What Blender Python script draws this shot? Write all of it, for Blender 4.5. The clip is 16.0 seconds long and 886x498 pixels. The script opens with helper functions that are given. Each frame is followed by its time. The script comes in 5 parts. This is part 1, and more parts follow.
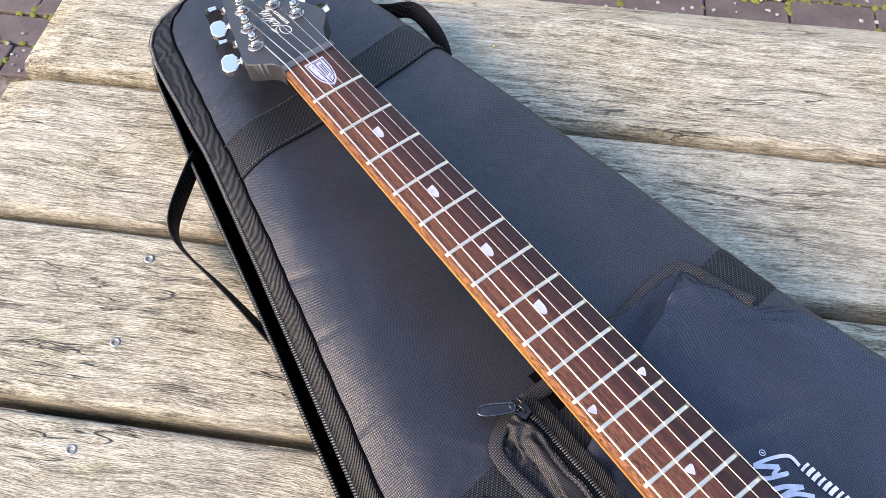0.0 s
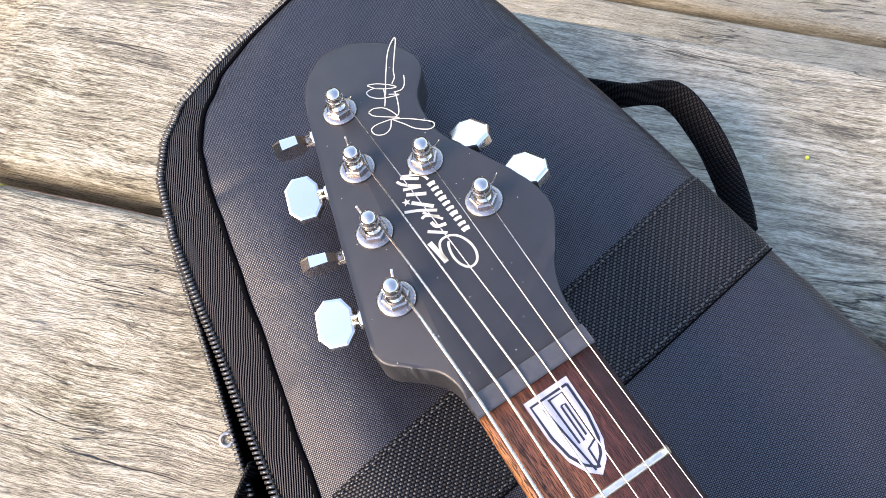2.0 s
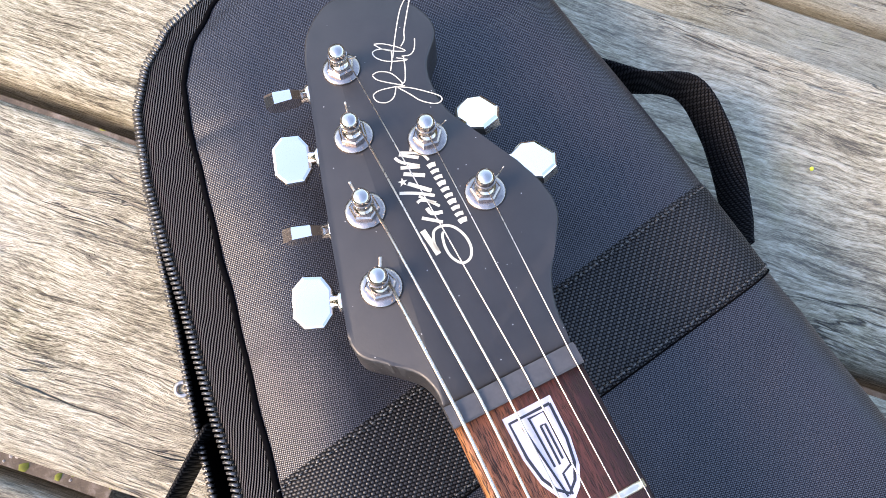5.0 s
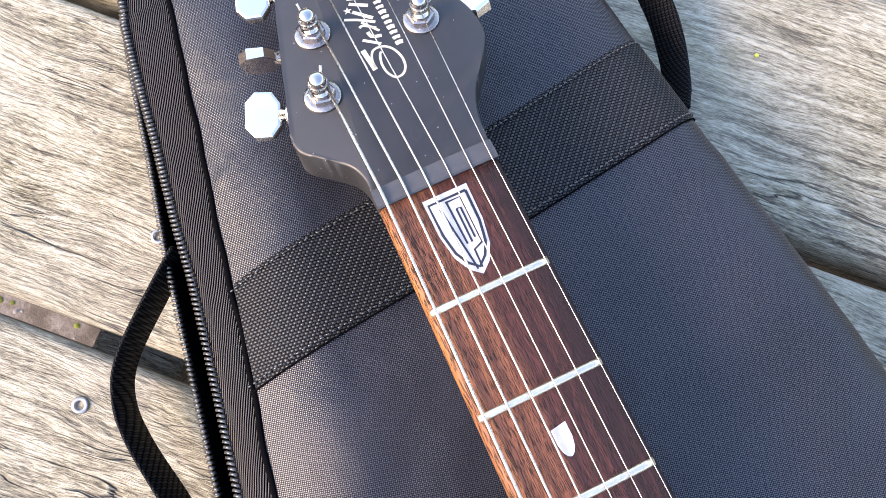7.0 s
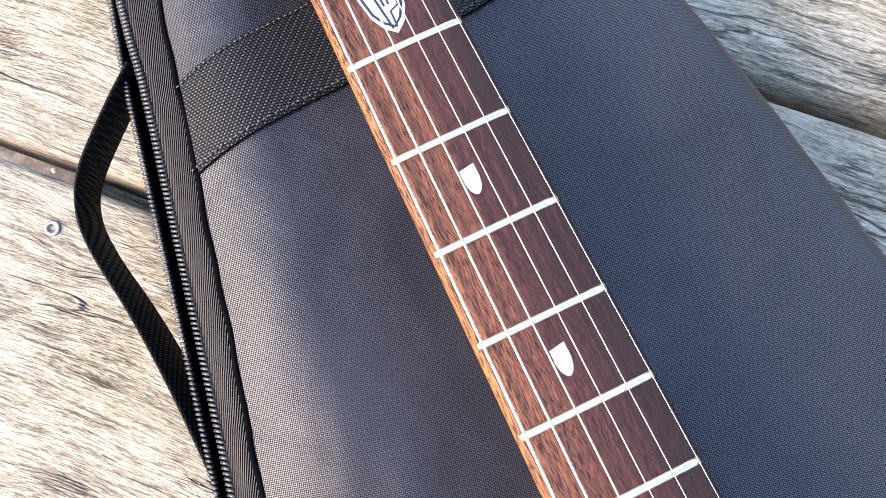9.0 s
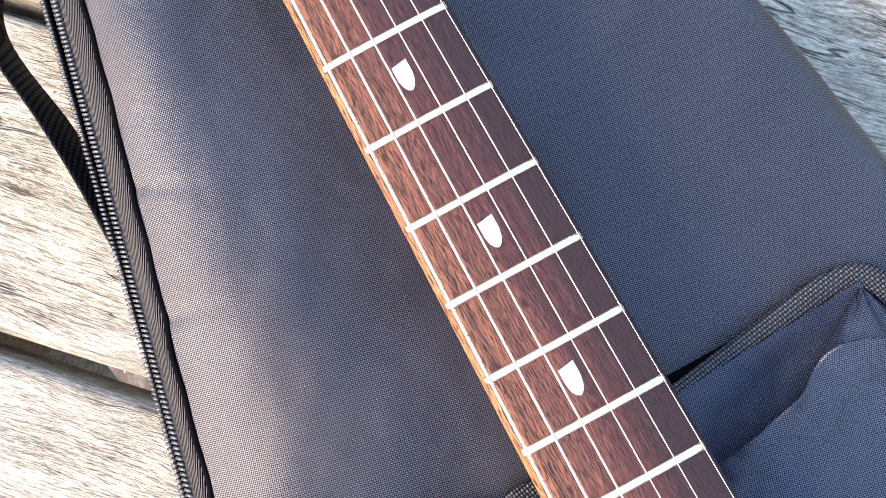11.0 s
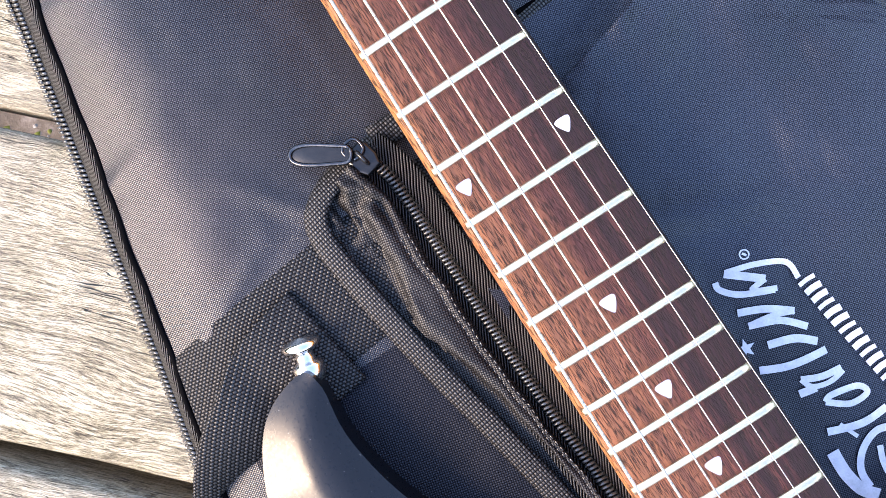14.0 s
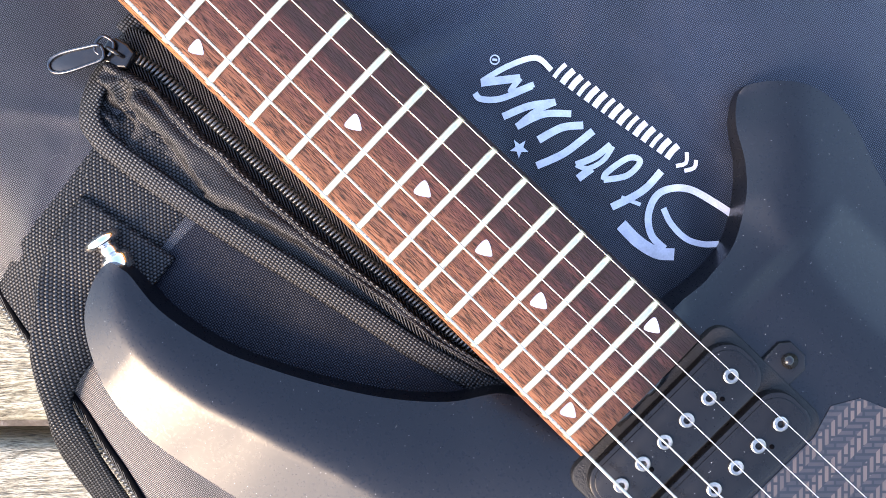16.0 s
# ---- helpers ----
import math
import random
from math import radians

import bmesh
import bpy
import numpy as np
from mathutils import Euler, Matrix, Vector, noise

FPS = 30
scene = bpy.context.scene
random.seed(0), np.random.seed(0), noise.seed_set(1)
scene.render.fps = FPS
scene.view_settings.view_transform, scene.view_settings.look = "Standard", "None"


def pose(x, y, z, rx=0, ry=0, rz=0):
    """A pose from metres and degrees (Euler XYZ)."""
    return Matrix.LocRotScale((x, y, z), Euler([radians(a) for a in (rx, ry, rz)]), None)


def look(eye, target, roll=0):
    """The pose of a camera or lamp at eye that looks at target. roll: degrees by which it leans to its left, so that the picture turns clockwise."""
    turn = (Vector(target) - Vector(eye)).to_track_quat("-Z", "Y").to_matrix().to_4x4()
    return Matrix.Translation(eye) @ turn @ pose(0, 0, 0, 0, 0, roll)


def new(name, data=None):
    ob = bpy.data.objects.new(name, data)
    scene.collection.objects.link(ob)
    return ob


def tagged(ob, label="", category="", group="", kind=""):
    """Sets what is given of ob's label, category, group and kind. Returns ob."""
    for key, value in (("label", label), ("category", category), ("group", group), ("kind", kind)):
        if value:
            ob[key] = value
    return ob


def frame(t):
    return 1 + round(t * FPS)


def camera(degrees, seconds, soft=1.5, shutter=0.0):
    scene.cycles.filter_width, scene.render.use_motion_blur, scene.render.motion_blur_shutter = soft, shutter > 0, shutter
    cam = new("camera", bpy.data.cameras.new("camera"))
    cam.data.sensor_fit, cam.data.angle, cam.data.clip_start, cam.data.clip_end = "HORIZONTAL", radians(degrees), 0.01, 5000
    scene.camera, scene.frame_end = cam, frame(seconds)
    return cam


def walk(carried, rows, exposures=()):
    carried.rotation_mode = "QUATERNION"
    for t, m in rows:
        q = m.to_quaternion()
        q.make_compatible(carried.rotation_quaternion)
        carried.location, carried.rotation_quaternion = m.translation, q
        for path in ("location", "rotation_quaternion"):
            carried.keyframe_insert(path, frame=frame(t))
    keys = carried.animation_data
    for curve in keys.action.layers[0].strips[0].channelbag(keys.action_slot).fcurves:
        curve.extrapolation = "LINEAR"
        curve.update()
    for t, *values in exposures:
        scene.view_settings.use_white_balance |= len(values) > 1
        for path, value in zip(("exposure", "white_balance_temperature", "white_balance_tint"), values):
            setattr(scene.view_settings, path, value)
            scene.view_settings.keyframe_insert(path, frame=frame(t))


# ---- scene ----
cam = camera(58.54, 16.0, soft=0.7)
PATH = [
    (0, 0.3927, -0.1716, 0.5169, 32.86, 0.42, 53.34),
    (0.5, 0.2689, -0.1476, 0.4801, 31.85, 0.08, 51.78),
    (1, 0.1446, -0.1000, 0.3969, 25.82, 0.63, 54.53),
    (1.5, 0.0626, -0.0736, 0.3773, 21.84, 1.28, 56.37),
    (2, 0.0215, -0.0443, 0.3522, 19.70, 0.55, 57.15),
    (2.5, -0.0077, -0.0398, 0.3430, 16.34, -1.82, 58.43),
    (3, -0.0240, -0.0363, 0.3433, 14.34, -1.76, 60.05),
    (5.5, 0.0074, -0.0411, 0.3442, 13.75, -4.30, 63.70),
    (6, 0.0244, -0.0425, 0.3481, 13.88, -4.04, 64.06),
    (6.5, 0.0458, -0.0424, 0.3530, 13.81, -3.54, 64.37),
    (7, 0.0664, -0.0433, 0.3561, 13.62, -2.91, 64.71),
    (7.5, 0.0847, -0.0404, 0.3547, 13.20, -2.28, 64.82),
    (8, 0.1002, -0.0431, 0.3550, 12.70, -1.59, 64.96),
    (10.5, 0.2184, -0.0343, 0.3511, 11.52, 0.80, 62.56),
    (11, 0.2297, -0.0263, 0.3508, 7.79, 1.06, 61.78),
    (11.5, 0.2452, -0.0246, 0.3518, 5.94, 0.77, 61.33),
    (12, 0.2573, -0.0306, 0.3569, 4.69, 0.57, 60.91),
    (12.5, 0.2829, -0.0282, 0.3624, 4.13, 1.02, 60.34),
    (13, 0.3030, -0.0301, 0.3602, 3.09, 0.59, 59.59),
    (13.5, 0.3182, -0.0318, 0.3611, 2.13, 0.81, 58.61),
    (14, 0.3325, -0.0328, 0.3601, 1.22, 1.02, 57.21),
    (14.5, 0.3573, -0.0308, 0.3531, 0.36, 1.54, 55.49),
    (15, 0.3815, -0.0336, 0.3549, -0.36, 1.07, 52.83),
    (15.5, 0.4022, -0.0258, 0.3626, -1.18, 0.89, 49.09),
    (16, 0.4127, -0.0038, 0.3731, -1.31, 0.50, 43.85),
]
walk(cam, [(t, pose(x, y, z, rx, ry, rz)) for t, x, y, z, rx, ry, rz in PATH],
     exposures=[(0, 2.2, 7250, 20), (1.5, 2.3, 7350, 22), (3, 2.33, 7350, 22), (6, 2.45, 7350, 22), (8, 2.57, 7300, 23), (11, 2.84, 7150, 22), (13, 2.76, 7150, 22), (15, 2.62, 7250, 21), (16, 2.71, 7250, 20)])

# ---- light ----
world = bpy.data.worlds.new("sky")
scene.world = world
world.use_nodes = True
wn = world.node_tree
sky = wn.nodes.new("ShaderNodeTexSky")
sky.sky_type = 'NISHITA'
sky.sun_disc = False
SUN_DIR = Vector((-0.10, -0.81, 0.57)).normalized()      # from the place towards the sun
sky.sun_elevation = math.asin(SUN_DIR.z)
sky.sun_rotation = math.atan2(SUN_DIR.x, SUN_DIR.y)
sky.air_density, sky.dust_density, sky.ozone_density = 1.5, 1.4, 5.0
wn.links.new(sky.outputs[0], wn.nodes["Background"].inputs[0])
wn.nodes["Background"].inputs[1].default_value = 0.15
sun = new("sun", bpy.data.lights.new("sun", 'SUN'))
sun.data.energy, sun.data.angle, sun.data.color = 1.5, radians(26), (1.0, 0.81, 0.57)
sun.matrix_world = look(SUN_DIR * 10, (0, 0, 0))


# ---- materials ----
def material(name):
    m = bpy.data.materials.new(name)
    m.use_nodes = True
    return m, m.node_tree, m.node_tree.nodes["Principled BSDF"]


class Graph:
    """Short calls for shader nodes."""

    def __init__(self, tree):
        self.tree = tree

    def node(self, kind, **values):
        n = self.tree.nodes.new(kind)
        for key, value in values.items():
            n.inputs[key.replace("_", " ")].default_value = value
        return n

    def link(self, a, b):
        self.tree.links.new(a, b)

    def coords(self, scale=(1, 1, 1), turn=0.0, vary=False):
        c = self.tree.nodes.new("ShaderNodeTexCoord")
        m = self.tree.nodes.new("ShaderNodeMapping")
        m.inputs["Scale"].default_value = scale
        m.inputs["Rotation"].default_value = (0, 0, turn)
        self.link(c.outputs["Object"], m.inputs["Vector"])
        if vary:
            info = self.tree.nodes.new("ShaderNodeObjectInfo")
            mul = self.math('MULTIPLY', info.outputs["Random"], 37.0)
            comb = self.tree.nodes.new("ShaderNodeCombineXYZ")
            for i in range(3):
                self.link(mul, comb.inputs[i])
            self.link(comb.outputs[0], m.inputs["Location"])
        return m.outputs["Vector"]

    def math(self, op, a, b=None, c=None, clamp=False):
        n = self.tree.nodes.new("ShaderNodeMath")
        n.operation, n.use_clamp = op, clamp
        for i, v in enumerate((a, b, c)):
            if v is None:
                continue
            if isinstance(v, (int, float)):
                n.inputs[i].default_value = v
            else:
                self.link(v, n.inputs[i])
        return n.outputs[0]

    def noise(self, vec, scale, detail=4.0, rough=0.55, distort=0.0):
        n = self.node("ShaderNodeTexNoise", Scale=scale, Detail=detail, Roughness=rough, Distortion=distort)
        self.link(vec, n.inputs["Vector"])
        return n.outputs["Fac"]

    def ramp(self, fac, stops):
        n = self.tree.nodes.new("ShaderNodeValToRGB")
        while len(n.color_ramp.elements) < len(stops):
            n.color_ramp.elements.new(0.5)
        for e, (p, c) in zip(n.color_ramp.elements, stops):
            e.position, e.color = p, (*c, 1) if len(c) == 3 else c
        self.link(fac, n.inputs[0])
        return n.outputs[0]

    def grey(self, fac, lo, hi, a=0.0, b=1.0):
        n = self.node("ShaderNodeMapRange")
        for i, v in enumerate((lo, hi, a, b)):
            n.inputs[i + 1].default_value = v
        self.link(fac, n.inputs[0])
        return n.outputs[0]

    def mix(self, fac, a, b):
        n = self.tree.nodes.new("ShaderNodeMix")
        n.data_type = 'RGBA'
        for sock, v in ((n.inputs[0], fac), (n.inputs[6], a), (n.inputs[7], b)):
            if isinstance(v, tuple):
                sock.default_value = (*v, 1)
            elif isinstance(v, (int, float)):
                sock.default_value = v
            else:
                self.link(v, sock)
        return n.outputs[2]

    def bump(self, height, strength, distance, normal=None):
        n = self.node("ShaderNodeBump", Strength=strength, Distance=distance)
        self.link(height, n.inputs["Height"])
        if normal is not None:
            self.link(normal, n.inputs["Normal"])
        return n.outputs[0]

    def scaled(self, vec, scale):
        m = self.tree.nodes.new("ShaderNodeMapping")
        m.inputs["Scale"].default_value = scale
        self.link(vec, m.inputs["Vector"])
        return m.outputs["Vector"]

    def bent(self, vec, coarse, far, small, little):
        """Grain that wanders sideways on two scales."""
        x, y, z = self.split(vec)
        slow = self.scaled(vec, (1.0, 2.0, 1.0))
        a = self.math('MULTIPLY', self.math('SUBTRACT', self.noise(slow, coarse, 2), 0.5), far)
        b = self.math('MULTIPLY', self.math('SUBTRACT', self.noise(slow, small, 2), 0.5), little)
        n = self.tree.nodes.new("ShaderNodeCombineXYZ")
        self.link(x, n.inputs[0])
        self.link(self.math('ADD', y, self.math('ADD', a, b)), n.inputs[1])
        self.link(z, n.inputs[2])
        return n.outputs[0]

    def split(self, vec):
        n = self.tree.nodes.new("ShaderNodeSeparateXYZ")
        self.link(vec, n.inputs[0])
        return n.outputs


def plain(name, colour, rough, metal=0.0, grain=0.0, scale=300.0, spec=0.5, vary=0.25, dust=0.0):
    """A near-plain surface with faint wear in its colour, gloss and relief."""
    m, tree, b = material(name)
    g = Graph(tree)
    v = g.coords()
    n1, n2 = g.noise(v, scale * 0.12, 3), g.noise(v, scale, 5)
    f = g.math('MULTIPLY_ADD', n1, 0.6, g.math('MULTIPLY', n2, 0.4))
    lo = tuple(c * (1 - vary) for c in colour)
    hi = tuple(min(1, c * (1 + vary)) for c in colour)
    g.link(g.mix(g.grey(f, 0.3, 0.7), lo, hi), b.inputs["Base Color"])
    g.link(g.grey(n2, 0.3, 0.7, max(0.02, rough - 0.06), min(1, rough + 0.06)), b.inputs["Roughness"])
    b.inputs["Metallic"].default_value = metal
    b.inputs["Specular IOR Level"].default_value = spec
    if dust:
        # sparse pale specks
        cell = g.node("ShaderNodeTexVoronoi", Scale=dust)
        g.link(v, cell.inputs["Vector"])
        tint = g.split(cell.outputs["Color"])
        spot = g.math('MULTIPLY', g.math('LESS_THAN', cell.outputs["Distance"], 0.10), g.math('GREATER_THAN', tint[0], 0.86))
        g.link(g.mix(spot, g.mix(g.grey(f, 0.3, 0.7), lo, hi), (0.30, 0.30, 0.30)), b.inputs["Base Color"])
    if grain:
        g.link(g.bump(n2, grain, 0.0004), b.inputs["Normal"])
    return m


def woven(name, dark, light, pitch, rough=0.5, turn=0.0, relief=0.6, stagger=False, sheen=0.15, stretch=1.0, wrinkles=0.25, spec=1.0):
    """Cloth of threads that cross over one another."""
    m, tree, b = material(name)
    g = Graph(tree)
    k = math.pi / pitch
    x, y, z = g.split(g.coords((1, 1, 1), turn))
    sx = g.math('SINE', g.math('MULTIPLY', x, k * stretch))
    sy = g.math('SINE', g.math('MULTIPLY', y, k))
    if stagger:
        # every second row of knots is moved on by half a knot
        row = g.math('MULTIPLY', g.math('FLOOR', g.math('DIVIDE', y, pitch)), math.pi / 2)
        sx = g.math('SINE', g.math('ADD', g.math('MULTIPLY', x, k * stretch), row))
    knots = g.math('ABSOLUTE', g.math('MULTIPLY', sx, sy))
    twist = g.math('MULTIPLY_ADD', g.math('MULTIPLY', sx, sy), 0.5, 0.5)
    v = g.coords()
    blot = g.noise(v, 14.0, 4)
    fuzz = g.noise(v, 1800.0, 3)
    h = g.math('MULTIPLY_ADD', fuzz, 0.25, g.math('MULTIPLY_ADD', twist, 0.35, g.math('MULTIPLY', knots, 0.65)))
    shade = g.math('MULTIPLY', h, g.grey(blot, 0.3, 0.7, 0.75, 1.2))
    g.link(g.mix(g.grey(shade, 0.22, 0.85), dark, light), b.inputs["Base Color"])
    g.link(g.grey(h, 0.1, 0.9, min(1, rough + 0.15), rough), b.inputs["Roughness"])
    # the hollows between the threads hardly shine; their shade is also in the colour
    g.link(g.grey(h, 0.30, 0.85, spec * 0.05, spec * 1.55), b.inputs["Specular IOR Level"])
    b.inputs["Sheen Weight"].default_value = sheen
    folds = g.bump(g.noise(v, 22.0, 3), wrinkles, 0.01)
    g.link(g.bump(h, relief, pitch * 0.35, folds), b.inputs["Normal"])
    return m


def rib_cloth(name, dark, light, pitch, turn):
    """Twill tape: slanting ribs, each a twisted row of short threads."""
    m, tree, b = material(name)
    g = Graph(tree)
    x, y, z = g.split(g.coords((1, 1, 1), turn))
    bend = g.math('MULTIPLY', g.noise(g.coords(), 45.0, 2), 0.0022)
    rib = g.math('MULTIPLY_ADD', g.math('SINE', g.math('MULTIPLY', g.math('ADD', x, bend), 2 * math.pi / pitch)), 0.5, 0.5)
    thread = g.math('MULTIPLY_ADD', g.math('SINE', g.math('MULTIPLY', g.math('ADD', y, g.math('MULTIPLY', x, 0.6)), 2 * math.pi / (pitch * 0.8))), 0.5, 0.5)
    fuzz = g.noise(g.coords(), 2200.0, 3)
    h = g.math('MULTIPLY_ADD', fuzz, 0.25, g.math('MULTIPLY_ADD', g.math('MULTIPLY', thread, rib), 0.3, g.math('MULTIPLY', rib, 0.7)))
    # shade between the ribs is put into colour and gloss
    g.link(g.mix(g.grey(h, 0.25, 1.1), dark, light), b.inputs["Base Color"])
    b.inputs["Roughness"].default_value = 0.5
    g.link(g.grey(h, 0.35, 1.0, 0.0, 0.75), b.inputs["Specular IOR Level"])
    g.link(g.bump(h, 1.0, pitch * 0.35), b.inputs["Normal"])
    return m


def weathered_wood(name, contrast=1.4):
    m, tree, b = material(name)
    g = Graph(tree)
    v = g.coords((1, 1, 1), 0, True)
    bent = g.bent(v, 7.0, 0.022, 40.0, 0.0022)
    lng = g.scaled(bent, (9.0, 95.0, 95.0))
    fine = g.scaled(bent, (55.0, 620.0, 620.0))
    rings = g.noise(lng, 1.0, 6, 0.62, 0.9)
    fibre = g.noise(fine, 1.0, 5, 0.7, 0.3)
    patch = g.noise(v, 6.5, 5, 0.6)
    blotch = g.noise(g.coords((1.0, 2.2, 1.0), 0, True), 34.0, 5, 0.65)
    crack_src = g.noise(g.scaled(bent, (9.0, 110.0, 110.0)), 1.0, 3, 0.5, 0.4)
    crack = g.grey(g.math('ABSOLUTE', g.math('SUBTRACT', crack_src, 0.5)), 0.0, 0.016, 0.0, 1.0)
    gate = g.grey(g.noise(g.coords((1.0, 3.0, 1.0), 0, True), 9.0, 2), 0.51, 0.60, 0.0, 1.0)
    crack = g.math('MAXIMUM', crack, g.math('SUBTRACT', 1.0, gate), clamp=True)
    speck = g.noise(g.scaled(bent, (260.0, 1500.0, 1500.0)), 1.0, 3, 0.6)
    tone = g.math('MULTIPLY_ADD', rings, 0.34, g.math('MULTIPLY_ADD', fibre, 0.72, g.math('MULTIPLY_ADD', blotch, 0.34, g.math('MULTIPLY', speck, 0.60))))
    streak = g.noise(g.scaled(bent, (14.0, 210.0, 210.0)), 1.0, 4, 0.6, 0.6)
    tone = g.math('SUBTRACT', g.math('MULTIPLY_ADD', tone, contrast, 0.57 - contrast), g.grey(streak, 0.52, 0.72, 0.0, 0.16))
    col = g.ramp(tone, [(0.30, (0.036, 0.028, 0.015)), (0.45, (0.152, 0.130, 0.080)), (0.59, (0.30, 0.268, 0.182)), (0.78, (0.49, 0.45, 0.345))])
    grey = g.mix(g.grey(patch, 0.38, 0.62), col, g.mix(0.25, col, (0.40, 0.38, 0.33)))
    algae = g.grey(g.noise(v, 16.0, 5, 0.7), 0.58, 0.75, 0.0, 0.35)
    grey = g.mix(algae, grey, (0.27, 0.26, 0.12))
    g.link(g.mix(crack, (0.06, 0.05, 0.04), grey), b.inputs["Base Color"])
    g.link(g.grey(tone, 0.4, 0.75, 0.75, 0.45), b.inputs["Roughness"])
    h = g.math('MULTIPLY', g.math('MULTIPLY_ADD', fibre, 0.8, g.math('MULTIPLY_ADD', speck, 0.4, rings)), crack)
    g.link(g.bump(h, 1.0, 0.003), b.inputs["Normal"])
    return m


def rosewood(name):
    m, tree, b = material(name)
    g = Graph(tree)
    wide = g.noise(g.coords((4.0, 110.0, 60.0)), 1.0, 3, 0.5, 0.8)
    strips = g.noise(g.coords((6.0, 330.0, 200.0)), 1.0, 3, 0.55, 0.5)
    pores = g.noise(g.coords((260.0, 4000.0, 900.0)), 1.0, 2, 0.6)
    fine = g.noise(g.coords((22.0, 900.0, 400.0)), 1.0, 4, 0.7)
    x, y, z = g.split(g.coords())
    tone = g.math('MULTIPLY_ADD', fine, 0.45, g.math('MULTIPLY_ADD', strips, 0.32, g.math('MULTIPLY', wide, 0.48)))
    # tone falls steadily from the bass edge to the treble edge
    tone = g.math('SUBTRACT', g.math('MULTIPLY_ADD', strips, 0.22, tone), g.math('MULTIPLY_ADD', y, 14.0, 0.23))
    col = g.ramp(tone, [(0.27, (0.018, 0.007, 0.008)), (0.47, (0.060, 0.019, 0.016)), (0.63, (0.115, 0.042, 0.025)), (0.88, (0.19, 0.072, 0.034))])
    rim = g.math('MULTIPLY_ADD', x, 0.01376, y)      # runs along the widening rim
    sap = g.math('MULTIPLY', g.grey(rim, -0.0178, -0.0206, 0.0, 0.75), g.grey(g.noise(g.coords((9.0, 90.0, 60.0)), 1.0, 2), 0.35, 0.6))
    col = g.mix(sap, col, g.mix(fine, (0.20, 0.075, 0.016), (0.42, 0.19, 0.045)))
    pit = g.grey(pores, 0.53, 0.60, 1.0, 0.08)
    g.link(g.mix(pit, (0.012, 0.006, 0.005), col), b.inputs["Base Color"])
    b.inputs["Roughness"].default_value = 0.55
    b.inputs["Specular IOR Level"].default_value = 0.25
    g.link(g.bump(pit, 0.8, 0.0005), b.inputs["Normal"])
    return m


def maple(name):
    m, tree, b = material(name)
    g = Graph(tree)
    n = g.noise(g.coords((6.0, 150.0, 150.0)), 1.0, 5, 0.6, 0.4)
    g.link(g.ramp(n, [(0.3, (0.30, 0.13, 0.035)), (0.55, (0.46, 0.22, 0.06)), (0.8, (0.56, 0.31, 0.10))]), b.inputs["Base Color"])
    b.inputs["Roughness"].default_value = 0.3
    return m


def herringbone(name):
    """Woven carbon: short bars laid in turn along and across."""
    m, tree, b = material(name)
    g = Graph(tree)
    v = g.coords((1, 1, 1), radians(45))
    t1 = g.node("ShaderNodeTexBrick", Scale=1.0, Mortar_Size=0.00045, Brick_Width=0.0062, Row_Height=0.0021)
    t1.inputs["Color1"].default_value, t1.inputs["Color2"].default_value = (0.075, 0.055, 0.047, 1), (0.05, 0.038, 0.034, 1)
    t1.inputs["Mortar"].default_value = (0.008, 0.008, 0.009, 1)
    t2 = g.node("ShaderNodeTexBrick", Scale=1.0, Mortar_Size=0.00045, Brick_Width=0.0062, Row_Height=0.0021)
    t2.inputs["Color1"].default_value, t2.inputs["Color2"].default_value = (0.03, 0.024, 0.024, 1), (0.018, 0.016, 0.017, 1)
    t2.inputs["Mortar"].default_value = (0.006, 0.006, 0.007, 1)
    g.link(v, t1.inputs["Vector"])
    g.link(g.coords((1, 1, 1), radians(135)), t2.inputs["Vector"])
    x, y, z = g.split(v)
    pick = g.math('GREATER_THAN', g.math('SINE', g.math('MULTIPLY', g.math('ADD', x, y), 2 * math.pi / 0.0124)), 0.0)
    g.link(g.mix(pick, t1.outputs[0], t2.outputs[0]), b.inputs["Base Color"])
    b.inputs["Roughness"].default_value = 0.33
    b.inputs["Coat Weight"].default_value = 0.3
    return m


def paved(name):
    m, tree, b = material(name)
    g = Graph(tree)
    v = g.coords()
    a, c = g.noise(v, 5.0, 6, 0.65), g.noise(v, 40.0, 6, 0.7)
    col = g.ramp(g.math('MULTIPLY_ADD', a, 0.5, g.math('MULTIPLY', c, 0.5)), [(0.3, (0.022, 0.016, 0.010)), (0.5, (0.070, 0.052, 0.036)), (0.68, (0.20, 0.17, 0.145))])
    g.link(col, b.inputs["Base Color"])
    b.inputs["Roughness"].default_value = 0.85
    g.link(g.bump(c, 0.8, 0.004), b.inputs["Normal"])
    return m


WOOD = weathered_wood("weathered grey wood")
BENCH_WOOD = weathered_wood("smooth worn wood", 0.7)
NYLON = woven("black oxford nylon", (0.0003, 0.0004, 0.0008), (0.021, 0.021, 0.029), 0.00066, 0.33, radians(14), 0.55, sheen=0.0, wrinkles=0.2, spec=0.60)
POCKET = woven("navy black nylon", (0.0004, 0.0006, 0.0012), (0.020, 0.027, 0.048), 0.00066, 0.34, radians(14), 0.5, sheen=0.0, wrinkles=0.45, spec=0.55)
# side pocket nylon, darker and duller to hold the horn's shade
SIDE_CLOTH = woven("shaded navy black nylon", (0.0003, 0.0004, 0.0008), (0.013, 0.015, 0.024), 0.0008, 0.5, radians(14), 0.45, sheen=0.0, wrinkles=0.25, spec=0.20)
